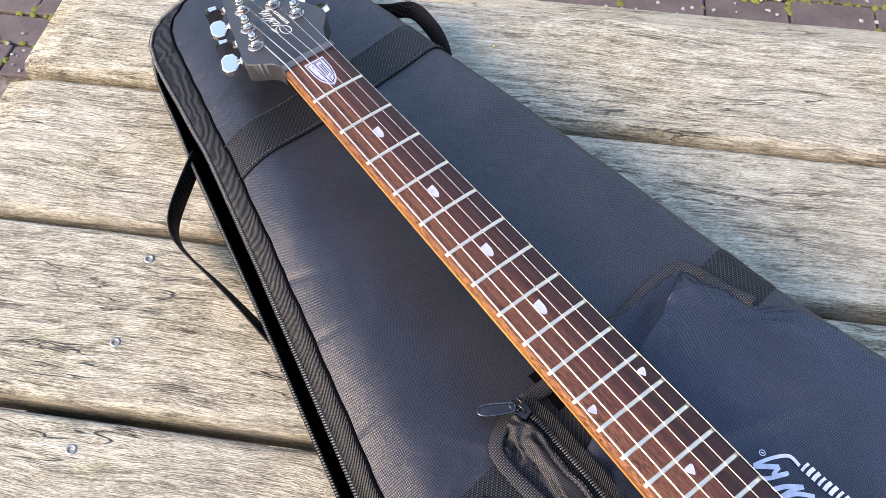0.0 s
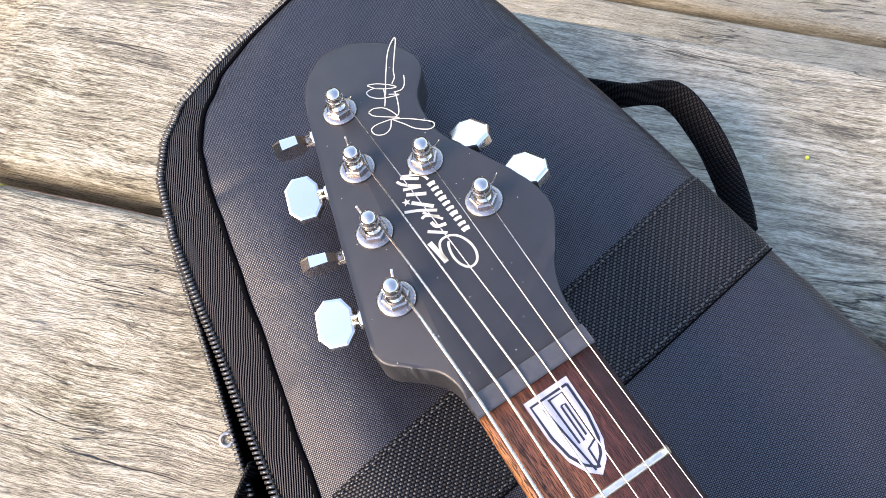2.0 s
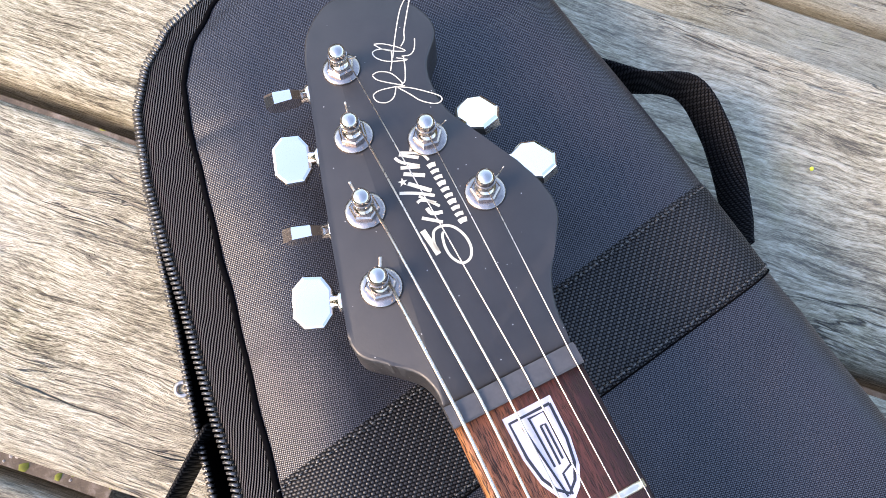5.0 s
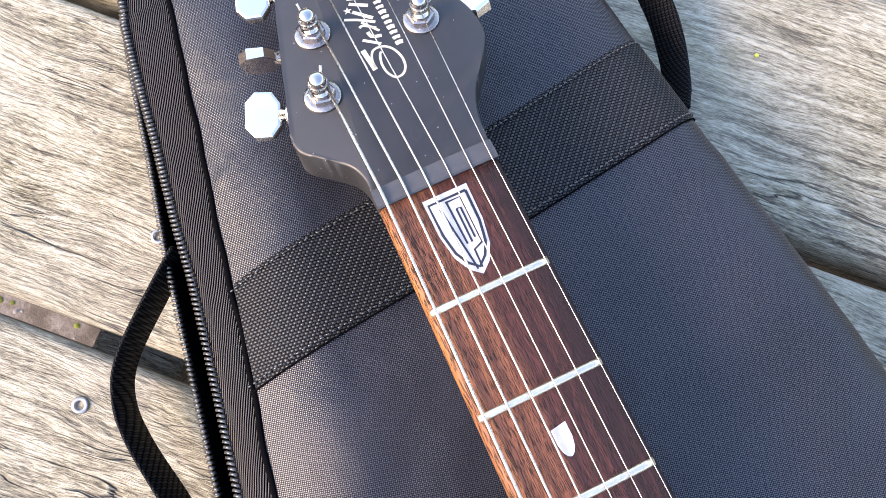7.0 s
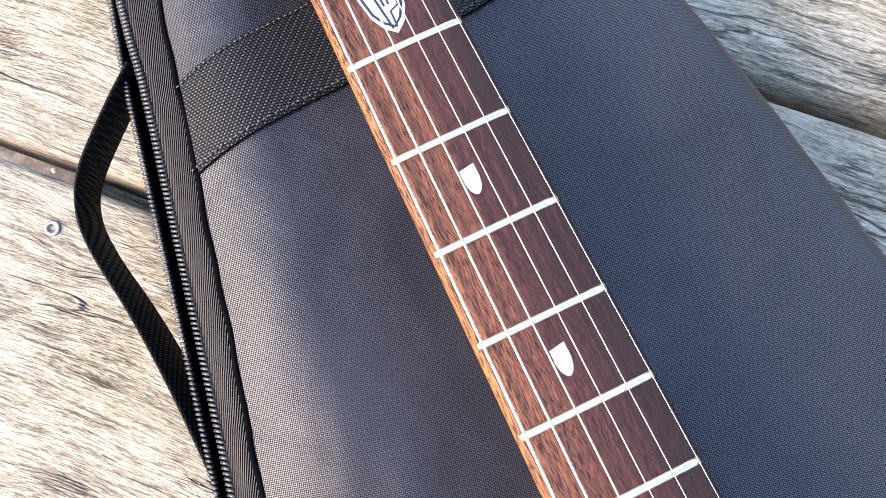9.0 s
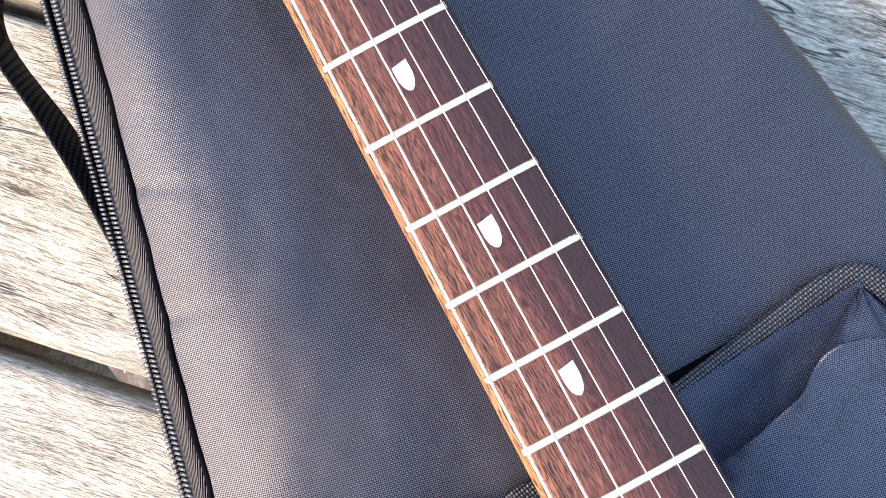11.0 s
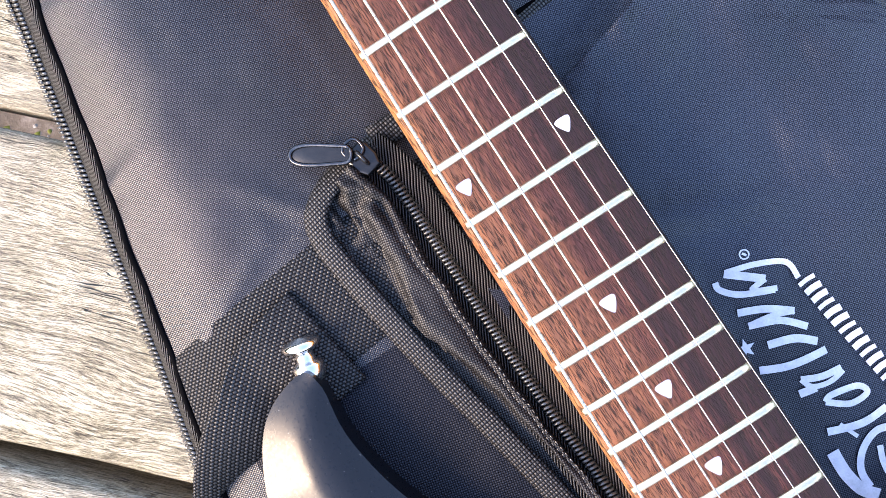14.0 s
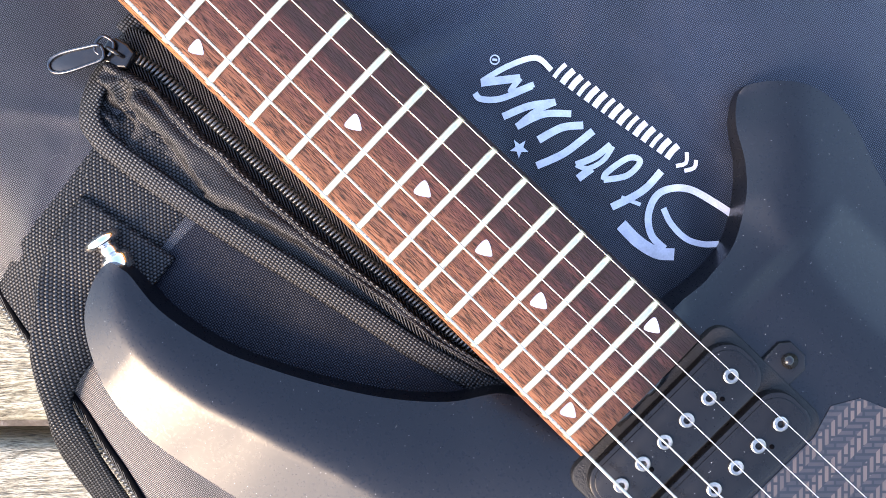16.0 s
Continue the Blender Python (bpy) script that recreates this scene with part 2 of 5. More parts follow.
# the same weave, lighter and glossier for the flap's sunlit face
FLAP_CLOTH = woven("sunlit black nylon", (0.0004, 0.0004, 0.0006), (0.022, 0.021, 0.022), 0.0008, 0.46, radians(14), 0.6, sheen=0.0, wrinkles=0.1, spec=0.42)
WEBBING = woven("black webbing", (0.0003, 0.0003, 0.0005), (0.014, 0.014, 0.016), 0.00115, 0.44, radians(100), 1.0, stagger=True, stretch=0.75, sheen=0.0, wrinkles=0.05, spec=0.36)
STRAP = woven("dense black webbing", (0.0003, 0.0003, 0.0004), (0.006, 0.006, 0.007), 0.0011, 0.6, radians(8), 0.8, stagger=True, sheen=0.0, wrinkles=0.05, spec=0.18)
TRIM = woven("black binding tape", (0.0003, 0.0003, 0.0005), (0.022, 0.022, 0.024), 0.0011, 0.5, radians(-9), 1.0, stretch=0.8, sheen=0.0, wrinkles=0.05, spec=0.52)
TWILL = rib_cloth("black zipper tape", (0.0003, 0.0003, 0.0003), (0.022, 0.022, 0.024), 0.00095, radians(-62))
# lining cloth; its near-black also stands for shade in gaps and holes
LINING = plain("black lining and shade", (0.0015, 0.0015, 0.002), 0.95, spec=0.03)
TEETH = plain("black nylon coil", (0.032, 0.031, 0.030), 0.28, 0, 0, 900, 0.8)
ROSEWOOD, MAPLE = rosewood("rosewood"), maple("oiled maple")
SATIN = plain("satin black paint", (0.0025, 0.003, 0.005), 0.31, 0.0, 0.01, 900, 0.37, vary=0.1, dust=760.0)
HEAD_PAINT = plain("matt black paint", (0.016, 0.0155, 0.0165), 0.45, 0, 0.05, 900, dust=520.0)
NUT = plain("dark grey nut", (0.040, 0.040, 0.043), 0.42, 0, 0.1, 900)
CHROME = plain("polished chrome", (0.80, 0.75, 0.71), 0.12, 1.0, 0, 200, vary=0.04)
BUTTON = plain("worn chrome", (0.78, 0.72, 0.66), 0.14, 1.0, 0, 60, vary=0.02)
POST = plain("smoked chrome", (0.48, 0.43, 0.39), 0.18, 1.0, 0, 200, vary=0.06)
NICKEL = plain("worn nickel", (0.34, 0.29, 0.26), 0.26, 1.0, 0.1, 700)
FRET = plain("nickel silver", (0.74, 0.62, 0.47), 0.36, 1.0, 0.05, 900, vary=0.08)
STRING = plain("steel string", (0.58, 0.51, 0.44), 0.30, 1.0, 0, 900, vary=0.05)
PEARL = plain("pearl white", (0.33, 0.33, 0.40), 0.3, 0, 0, 200, vary=0.08)
INK = plain("black ink", (0.008, 0.010, 0.016), 0.4)
SILVER_INK = plain("pale gold ink", (0.42, 0.40, 0.33), 0.4)
WHITE_PRINT = plain("white print", (0.50, 0.49, 0.55), 0.55, 0, 0.15, 1500)
PICKUP_BLACK = plain("black pickup plastic", (0.006, 0.006, 0.007), 0.30, spec=0.25, dust=600.0)
RING_BLACK = plain("grainy black plastic", (0.008, 0.008, 0.009), 0.55, 0, 0.8, 1400, spec=0.25)
STEEL = plain("zinc screw", (0.34, 0.31, 0.28), 0.34, 1.0, 0.2, 900)
GUNMETAL = plain("worn gunmetal", (0.07, 0.07, 0.075), 0.25, 1.0, 0, 500)
DARK_METAL = plain("black zip metal", (0.012, 0.012, 0.013), 0.20, 0.3, 0, 500)
CARBON = herringbone("woven carbon")
GROUND = paved("mossy paving")
MOSS = plain("moss", (0.11, 0.12, 0.015), 0.95, 0, 0.8, 200, vary=0.5)
LITTER = plain("pale litter", (0.26, 0.235, 0.21), 0.8, vary=0.4)
DARK_WALL = plain("dark green wall", (0.035, 0.045, 0.018), 0.9, 0, 1.0, 60, vary=0.6)
BUD = plain("yellow green bud", (0.55, 0.60, 0.06), 0.6)


# ---- mesh tools ----
def mesh_object(name, verts, faces, mat, parent=None, label="", smooth=True):
    me = bpy.data.meshes.new(name)
    me.from_pydata([tuple(v) for v in verts], [], faces)
    me.validate()
    if smooth:
        me.polygons.foreach_set("use_smooth", [True] * len(me.polygons))
    me.materials.append(mat)
    ob = new(name, me)
    if parent is not None:
        ob.parent = parent
    if label:
        ob["label"] = label
    return ob


def part(name, bm, mat, parent=None, label="", smooth=True, sharp=None):
    me = bpy.data.meshes.new(name)
    bmesh.ops.recalc_face_normals(bm, faces=bm.faces)
    if sharp is not None:
        for e in bm.edges:
            if len(e.link_faces) == 2 and e.calc_face_angle(0) > radians(sharp):
                e.smooth = False
    bm.to_mesh(me)
    bm.free()
    if smooth:
        me.polygons.foreach_set("use_smooth", [True] * len(me.polygons))
    me.materials.append(mat)
    ob = new(name, me)
    if parent is not None:
        ob.parent = parent
    if label:
        ob["label"] = label
    return ob


def group(name, m, label, category, **more):
    ob = new(name)
    ob.empty_display_size = 0.05
    ob.matrix_world = m
    return tagged(ob, label, category, **more)


def spline(points, per=6, closed=False):
    """A smooth line through control points."""
    pts = [Vector(p) for p in points]
    n, out = len(pts), []
    for i in range(n if closed else n - 1):
        if closed:
            a, b, c, d = (pts[(i + k) % n] for k in (-1, 0, 1, 2))
        else:
            a, b, c, d = pts[max(i - 1, 0)], pts[i], pts[i + 1], pts[min(i + 2, n - 1)]
        for s in range(per):
            t = s / per
            out.append(0.5 * ((2 * b) + (c - a) * t + (2 * a - 5 * b + 4 * c - d) * t * t + (3 * b - a - 3 * c + d) * t ** 3))
    if not closed:
        out.append(pts[-1])
    return out


def grid_faces(rows, cols, wrap=False):
    out = []
    for i in range(rows - 1):
        for j in range(cols if wrap else cols - 1):
            k = (j + 1) % cols
            out.append((i * cols + j, i * cols + k, (i + 1) * cols + k, (i + 1) * cols + j))
    return out


def loft(rings, caps=True):
    """Faces round closed rings of one length."""
    n = len(rings[0])
    verts = [p for r in rings for p in r]
    faces = grid_faces(len(rings), n, True)
    if caps:
        faces += [tuple(range(n))[::-1], tuple(range((len(rings) - 1) * n, len(rings) * n))]
    return verts, faces


def tube(points, radius, n=8):
    """Rings round a line; radius may be a list."""
    pts = [Vector(p) for p in points]
    rings = []
    up = Vector((0.13, 0.07, 1)).normalized()
    for i, p in enumerate(pts):
        d = (pts[min(i + 1, len(pts) - 1)] - pts[max(i - 1, 0)]).normalized()
        a = d.cross(up).normalized()
        b = a.cross(d)
        r = radius[i] if isinstance(radius, (list, tuple)) else radius
        rings.append([p + a * r * math.cos(2 * math.pi * k / n) + b * r * math.sin(2 * math.pi * k / n) for k in range(n)])
    return loft(rings)


def ribbon(points, sides, width, thick):
    """A flat strap along a line; sides gives the direction across its width at each point (or one for all)."""
    pts = [Vector(p) for p in points]
    rings = []
    for i, p in enumerate(pts):
        d = (pts[min(i + 1, len(pts) - 1)] - pts[max(i - 1, 0)]).normalized()
        s = Vector(sides[i] if isinstance(sides, list) else sides)
        s = (s - d * s.dot(d)).normalized()
        nrm = d.cross(s).normalized()
        w = width[i] if isinstance(width, (list, tuple)) else width
        h, e = w / 2, thick / 2
        rings.append([p + s * x + nrm * y for x, y in ((-h, -e * 0.4), (-h + e, -e), (h - e, -e), (h, -e * 0.4), (h, e * 0.4), (h - e, e), (-h + e, e), (-h, e * 0.4))])
    return loft(rings)


def prism(outline, z0, z1, bevel=0.0, segments=2, surface=None):
    """A plate with the given outline, its upper edge rounded. surface(x, y) adds to the height."""
    bm = bmesh.new()
    lift = surface or (lambda x, y: 0.0)
    low = [bm.verts.new((p[0], p[1], z0 + lift(p[0], p[1]))) for p in outline]
    f = bm.faces.new(low)
    made = bmesh.ops.extrude_face_region(bm, geom=[f])
    top = [v for v in made["geom"] if isinstance(v, bmesh.types.BMVert)]
    for v in top:
        v.co.z += z1 - z0
    if bevel:
        edges = [e for e in bm.edges if e.verts[0] in top and e.verts[1] in top]
        bmesh.ops.bevel(bm, geom=edges, offset=bevel, segments=segments, affect='EDGES', profile=0.5)
    return bm


def lathe(profile, m=None, n=24):
    """A turned solid from rows of radius and height."""
    m = m or Matrix()
    rings = [[m @ Vector((r * math.cos(2 * math.pi * k / n), r * math.sin(2 * math.pi * k / n), h)) for k in range(n)] for r, h in profile]
    return loft(rings)


def axis_pose(origin, direction):
    """A pose whose z points along a direction."""
    return Matrix.Translation(origin) @ Vector(direction).to_track_quat('Z', 'Y').to_matrix().to_4x4()


def lerp(x, xs, ys):
    return float(np.interp(x, xs, ys))

# ---- the ground ----
GROUND_Z = -0.77
S2 = math.sqrt(0.5)


def board_to_world(u, v, z=0.0):
    """u runs along the table's boards, v across them."""
    return Vector(((u + v) * S2, (u - v) * S2, z))


bm = bmesh.new()
bmesh.ops.create_grid(bm, x_segments=8, y_segments=8, size=40)
for vert in bm.verts:
    vert.co.z = GROUND_Z - 0.012
ground = part("ground", bm, GROUND, label="")
tagged(ground, "dark bare earth with pebbles under the table", "ground", kind="structure")


# unseen plain dark walls, added to close the place and darken low reflections
def reflection_wall(name, x0, y0, x1, y1, high):
    d = Vector((x1 - x0, y1 - y0, 0)).normalized() * 0.12
    side = Vector((-d.y, d.x, 0))
    b = prism([(x0 - side.x, y0 - side.y), (x1 - side.x, y1 - side.y), (x1 + side.x, y1 + side.y), (x0 + side.x, y0 + side.y)], GROUND_Z - 0.02, GROUND_Z + high, 0.02)
    return tagged(part(name, b, DARK_WALL, smooth=False), "unseen dark green wall added to darken low reflections", "wall", kind="structure")


reflection_wall("wall_north", -6.0, 4.5, 6.0, 4.5, 1.5)
reflection_wall("wall_east", 6.0, -5.0, 6.0, 4.3, 1.7)
reflection_wall("wall_west", -6.0, -5.0, -6.0, 4.3, 1.7)
reflection_wall("wall_south", -6.0, -5.2, 6.0, -5.2, 1.5)

# ---- the picnic table ----
TABLE_M = Matrix.Rotation(radians(45), 4, 'Z')
table = group("picnic_table", TABLE_M, "weathered grey wooden picnic table with screwed boards and a bench", "table")


def plank_mesh(name, length, width, thick, seed, radius=0.008):
    """A board along x, its upper face at z 0, with worn, uneven edges."""
    rnd = random.Random(seed)
    prof = []
    hw = width / 2
    for k in range(5):
        a = math.pi / 2 * k / 4
        prof.append((-hw + radius - radius * math.cos(a), -radius + radius * math.sin(a)))
    for y in (-0.5, 0.0, 0.5):
        prof.append((y * hw, 0.0))
    for k in range(5):
        a = math.pi / 2 * (1 - k / 4)
        prof.append((hw - radius + radius * math.cos(a), -radius + radius * math.sin(a)))
    prof += [(hw, -thick + 0.004), (hw - 0.004, -thick), (-hw + 0.004, -thick), (-hw, -thick + 0.004)]
    rings = []
    steps = 70
    for i in range(steps + 1):
        s = i / steps
        x = length * s
        end = min(x, length - x)
        pull = 0.006 * max(0.0, 1 - end / 0.006)
        ring = []
        for y, z in prof:
            wob = 0.0011 * noise.noise((x * 9 + seed * 7, y * 30, z * 30)) + 0.0006 * noise.noise((x * 40, y * 60, seed))
            yy = y * (1 - pull / hw * 0.5) + (wob if abs(y) > hw * 0.8 else 0)
            ring.append(Vector((x, yy, z + (0.0007 * noise.noise((x * 6, y * 25, seed * 3)) if z > -0.001 else 0) - (pull * 0.7 if z > -radius else 0))))
        rings.append(ring)
    v, f = loft(rings)
    me = bpy.data.meshes.new(name)
    me.from_pydata([tuple(p) for p in v], [], f)
    me.polygons.foreach_set("use_smooth", [True] * len(me.polygons))
    me.materials.append(WOOD)
    return me


def plank(u0, v_mid, z, length, width, thick, seed, name="plank", mat=WOOD):
    ob = new(name, plank_mesh(name, length, width, thick, seed))
    ob.data.materials[0] = mat
    ob.parent = table
    # the table's own y runs against v
    ob.matrix_basis = pose(u0, -v_mid, z)
    return ob


PITCH, GAP = 0.1525, 0.0095
BOARD = PITCH - GAP
for k in range(5):
    plank(-0.312 - 0.002 * (k % 2), -0.218 + BOARD / 2 + k * PITCH, 0.0, 1.92, BOARD, 0.040, k + 1)
# the bench along the far side
for k in range(2):
    plank(-0.32, -0.648 + 0.0675 + k * 0.145, -0.34, 1.94, 0.135, 0.036, 11 + k, "bench_plank", BENCH_WOOD)
# bearers and legs
for u in (-0.12, 1.40):
    b = prism([(-0.024, -0.53), (0.024, -0.53), (0.024, 0.205), (-0.024, 0.205)], -0.132, -0.042, 0.004)
    ob = part("bearer", b, WOOD, table)
    ob.location.x = u
    b = prism([(-0.022, -0.66), (0.022, -0.66), (0.022, 0.66), (-0.022, 0.66)], -0.46, -0.378, 0.004)
    ob = part("bench_bearer", b, WOOD, table)
    ob.location.x = u + 0.046
    for side in (-1, 1):
        rings = []
        for z, y in ((GROUND_Z, 0.42), (-0.045, 0.12)):
            y = side * y - 0.16 * 0.5
            rings.append([Vector((u - 0.047 + dx, y + dy, z)) for dx, dy in ((-0.022, -0.045), (0.022, -0.045), (0.022, 0.045), (-0.022, 0.045))])
        v, f = loft(rings)
        mesh_object("leg", v, f, WOOD, table, smooth=False)

# countersunk screws, two to a board, over the bearer
screw_v, screw_f = lathe([(0.0, -0.0040), (0.0017, -0.0040), (0.0019, 0.0003), (0.0023, 0.0006), (0.0032, 0.0006), (0.0038, 0.0001), (0.0039, -0.002)], n=24)
screw_mesh = bpy.data.meshes.new("screw")
screw_mesh.from_pydata([tuple(p) for p in screw_v], [], screw_f)
screw_mesh.polygons.foreach_set("use_smooth", [True] * len(screw_mesh.polygons))
screw_mesh.materials.append(STEEL)
for k in range(5):
    mid = -0.218 + BOARD / 2 + k * PITCH
    for off in (-0.048, 0.024):
        for u in (-0.1195, 1.40):
            ob = new("screw", screw_mesh)
            ob.parent = table
            ob.matrix_basis = pose(u, -(mid + off), 0.0006, 3, -2, 40 * k)


# ---- the gig bag ----
XL = [-0.238, -0.222, -0.209, -0.200, -0.190, -0.176, -0.160, -0.133, -0.105, -0.079, -0.042, 0.0, 0.1, 0.2, 0.3, 0.4, 0.5, 0.62, 0.75, 0.88, 0.95, 0.985]
L_Y = [0.070, 0.035, 0.005, -0.0275, -0.0505, -0.0650, -0.0750, -0.0830, -0.0880, -0.0922, -0.0992, -0.1057, -0.1216, -0.1385, -0.156, -0.176, -0.195, -0.205, -0.21, -0.195, -0.15, -0.02]
XR = [-0.238, -0.225, -0.205, -0.180, -0.150, -0.110, -0.060, 0.0, 0.1, 0.2, 0.3, 0.4, 0.5, 0.62, 0.75, 0.88, 0.95, 0.985]
R_Y = [0.068, 0.083, 0.0915, 0.0965, 0.1015, 0.107, 0.1135, 0.1197, 0.132, 0.1430, 0.1535, 0.173, 0.190, 0.203, 0.21, 0.195, 0.15, 0.02]
XS = [-0.238, -0.225, -0.205, -0.180, -0.150, -0.110, -0.060, 0.0, 0.1, 0.2, 0.3, 0.4, 0.5, 0.62, 0.75, 0.88, 0.95, 0.985]
H_Z = [0.046, 0.052, 0.057, 0.060, 0.063, 0.066, 0.070, 0.0745, 0.0785, 0.081, 0.083, 0.083, 0.077, 0.072, 0.07, 0.068, 0.06, 0.04]


def bag_left(x):
    return lerp(x, XL, L_Y)


def bag_right(x):
    return lerp(x, XR, R_Y)


def bag_seam(x):
    return bag_left(x) + lerp(x, (-0.238, -0.215, -0.19, -0.12, 0.0, 0.3, 0.6), (0.004, 0.016, 0.0225, 0.0262, 0.0275, 0.0215, 0.019))


# pulls and puckers in the cloth: from, to, height, width
CREASES = [(-0.138, -0.060, -0.133, -0.022, -0.0012, 0.0030), (-0.183, -0.034, -0.194, 0.001, -0.0009, 0.0030), (-0.1335, 0.090, -0.1325, 0.055, -0.0009, 0.0030),
           (-0.049, -0.064, -0.060, -0.040, 0.0010, 0.0030), (0.122, -0.100, 0.136, -0.078, -0.0010, 0.0028), (0.171, -0.108, 0.177, -0.088, -0.0012, 0.0025),
           (0.242, -0.122, 0.240, -0.100, 0.0012, 0.0028), (0.308, -0.120, 0.288, -0.082, 0.0016, 0.0030), (0.311, -0.105, 0.302, -0.078, 0.0013, 0.0026),
           (0.2885, -0.066, 0.262, -0.088, 0.0010, 0.0026), (0.020, 0.118, 0.060, 0.060, 0.0008, 0.0040), (0.140, 0.130, 0.165, 0.050, 0.0007, 0.0040)]


def bag_top(x, y):
    """Height of the bag's upper face, with its rounded right flank and soft dents."""
    s, r, h = bag_seam(x), bag_right(x), lerp(x, XS, H_Z)
    # the padded left half swells beside the neck and falls off to the seam
    swell = lerp(x, (-0.238, -0.20, -0.10, 0.24, 0.32), (0.0, 0.003, 0.0085, 0.0085, 0.004)) * max(0.0, min(1.0, (0.03 - y) / 0.06))
    z = h + swell * (1 - math.exp(-(y / 0.055) ** 2)) - (0.002 + swell) * max(0.0, 1 - (y - s) / 0.034) ** 2
    q = r - y
    if q < 0.022:
        k = min(1.0, max(0.0, (0.022 - q) / 0.022))
        z -= (h - 0.62 * h) * (1 - math.sqrt(max(0.0, 1 - k ** 2.4)))
    crease = 0.0
    for ax, ay, bx, by, deep, wide in CREASES:
        dx, dy = bx - ax, by - ay
        k = max(0.0, min(1.0, ((x - ax) * dx + (y - ay) * dy) / (dx * dx + dy * dy)))
        d = math.hypot(x - ax - dx * k, y - ay - dy * k)
        if d < 3 * wide:
            crease += deep * (math.exp(-(d / wide) ** 2)) * (1 - 0.7 * k)
    z += crease
    dent = 0.0016 * noise.noise((x * 14, y * 14, 1.3)) + 0.0008 * noise.noise((x * 40 + y * 25, y * 30, 4.1))
    return z + dent


bag = group("gig_bag", Matrix(), "black padded nylon gig bag lying half unzipped on the table", "bag")
stations = np.unique(np.concatenate([np.linspace(-0.238, -0.15, 44), np.linspace(-0.15, 0.40, 260), np.linspace(0.40, 0.62, 30), np.linspace(0.62, 0.985, 22)]))

# upper panel
rows, cols = [], 90
for x in stations:
    s, r = bag_seam(x), bag_right(x)
    ring = []
    for j in range(cols):
        f = j / (cols - 1)
        f = f if f < 0.8 else 0.8 + 0.2 * math.sin((f - 0.8) / 0.2 * math.pi / 2)
        y = s + (r - s) * f
        ring.append((x, y, bag_top(x, y)))
    ring.append((x, r + 0.0006, 0.45 * lerp(x, XS, H_Z)))
    ring.append((x, r - 0.001, 0.014))
    ring.append((x, r - 0.008, 0.003))
    rows.append(ring)
cols += 3
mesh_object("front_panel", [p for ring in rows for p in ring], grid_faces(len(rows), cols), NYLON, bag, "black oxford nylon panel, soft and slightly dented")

# lower shell with a dark lining where the zip stands open
rows = []
for x in stations:
    l, r, s = bag_left(x), bag_right(x), bag_seam(x)
    t = min(1.0, lerp(x, XS, H_Z) / 0.0735)
    rows.append([(x, r - 0.008, 0.003), (x, (l + r) / 2, 0.002), (x, l + 0.008, 0.003), (x, l + 0.001, 0.018 * t), (x, l - 0.0005, 0.034 * t), (x, l + 0.0008, 0.0430 * t), (x, l + 0.0035, 0.038 * t), (x, l + 0.0045, 0.020 * t), (x, s - 0.004, 0.018 * t), (x, s + 0.004, 0.052 * t)])
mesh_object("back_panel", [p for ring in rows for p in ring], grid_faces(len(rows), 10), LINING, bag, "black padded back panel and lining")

# zip tape between the open zip and the seam, and the corded seam itself
rows, seam_line, inner_line, outer_line = [], [], [], []
for x in stations:
    l, s = bag_left(x), bag_seam(x)
    t = min(1.0, lerp(x, XS, H_Z) / 0.0735)
    zs = bag_top(x, s)
    w = s - l
    zi = min(0.0640 * t, zs - 0.004)
    lip = lerp(x, (-0.20, -0.12, -0.02), (0.10, 0.24, 0.475))      # the zip gapes more and more away from the bag's end
    rows.append([(x, l + w * (lip - 0.015), zi - 0.006), (x, l + w * (lip + 0.015), zi - 0.0005), (x, l + w * max(0.5, lip + 0.18), zi + (zs - zi) * 0.45), (x, l + w * 0.86, zs - 0.0020), (x, s - 0.0012, zs - 0.0010), (x, s + 0.0012, zs - 0.002)])
    seam_line.append(Vector((x, s + 0.0004, zs + 0.0002)))
    inner_line.append(Vector((x, l + w * lip, zi + 0.0006)))
    outer_line.append(Vector((x, l + 0.001, 0.0445 * t)))
mesh_object("zip_tape", [p for ring in rows for p in ring], grid_faces(len(rows), 6), TWILL, bag, "ribbed black zip tape")
v, f = tube([p + Vector((0, 0.0003 * math.sin(p.x * 90) + 0.0003 * math.sin(p.x * 231), 0)) for p in seam_line], 0.0012, 6)
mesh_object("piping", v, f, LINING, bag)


def resample(points, step):
    pts = [Vector(p) for p in points]
    out, carry = [], 0.0
    for a, b in zip(pts, pts[1:]):
        d = (b - a).length
        s = carry
        while s < d:
            out.append((a.lerp(b, s / d), (b - a).normalized()))
            s += step
        carry = s - d
    return out


def coil(points, step, size, up, tilt=0.4):
    """Zip teeth: small rounded blocks along a line, joined into one mesh."""
    verts, faces = [], []
    box = [(-0.5, -0.5, -0.5), (0.5, -0.5, -0.5), (0.5, 0.5, -0.5), (-0.5, 0.5, -0.5), (-0.32, -0.36, 0.5), (0.32, -0.36, 0.5), (0.32, 0.36, 0.5), (-0.32, 0.36, 0.5)]
    for p, d in resample(points, step):
        side = d.cross(Vector(up)).normalized()
        nrm = side.cross(d)
        a, b = (d + side * tilt).normalized(), (side - d * tilt).normalized()
        base = len(verts)
        verts += [p + a * q[0] * size[0] + b * q[1] * size[1] + nrm * q[2] * size[2] for q in box]
        faces += [tuple(base + i for i in q) for q in ((0, 3, 2, 1), (4, 5, 6, 7), (0, 1, 5, 4), (1, 2, 6, 5), (2, 3, 7, 6), (3, 0, 4, 7))]
    return verts, faces


v, f = coil([p for p in inner_line if p.x < 0.62], 0.0019, (0.0013, 0.0040, 0.0016), (0, -0.5, 1))
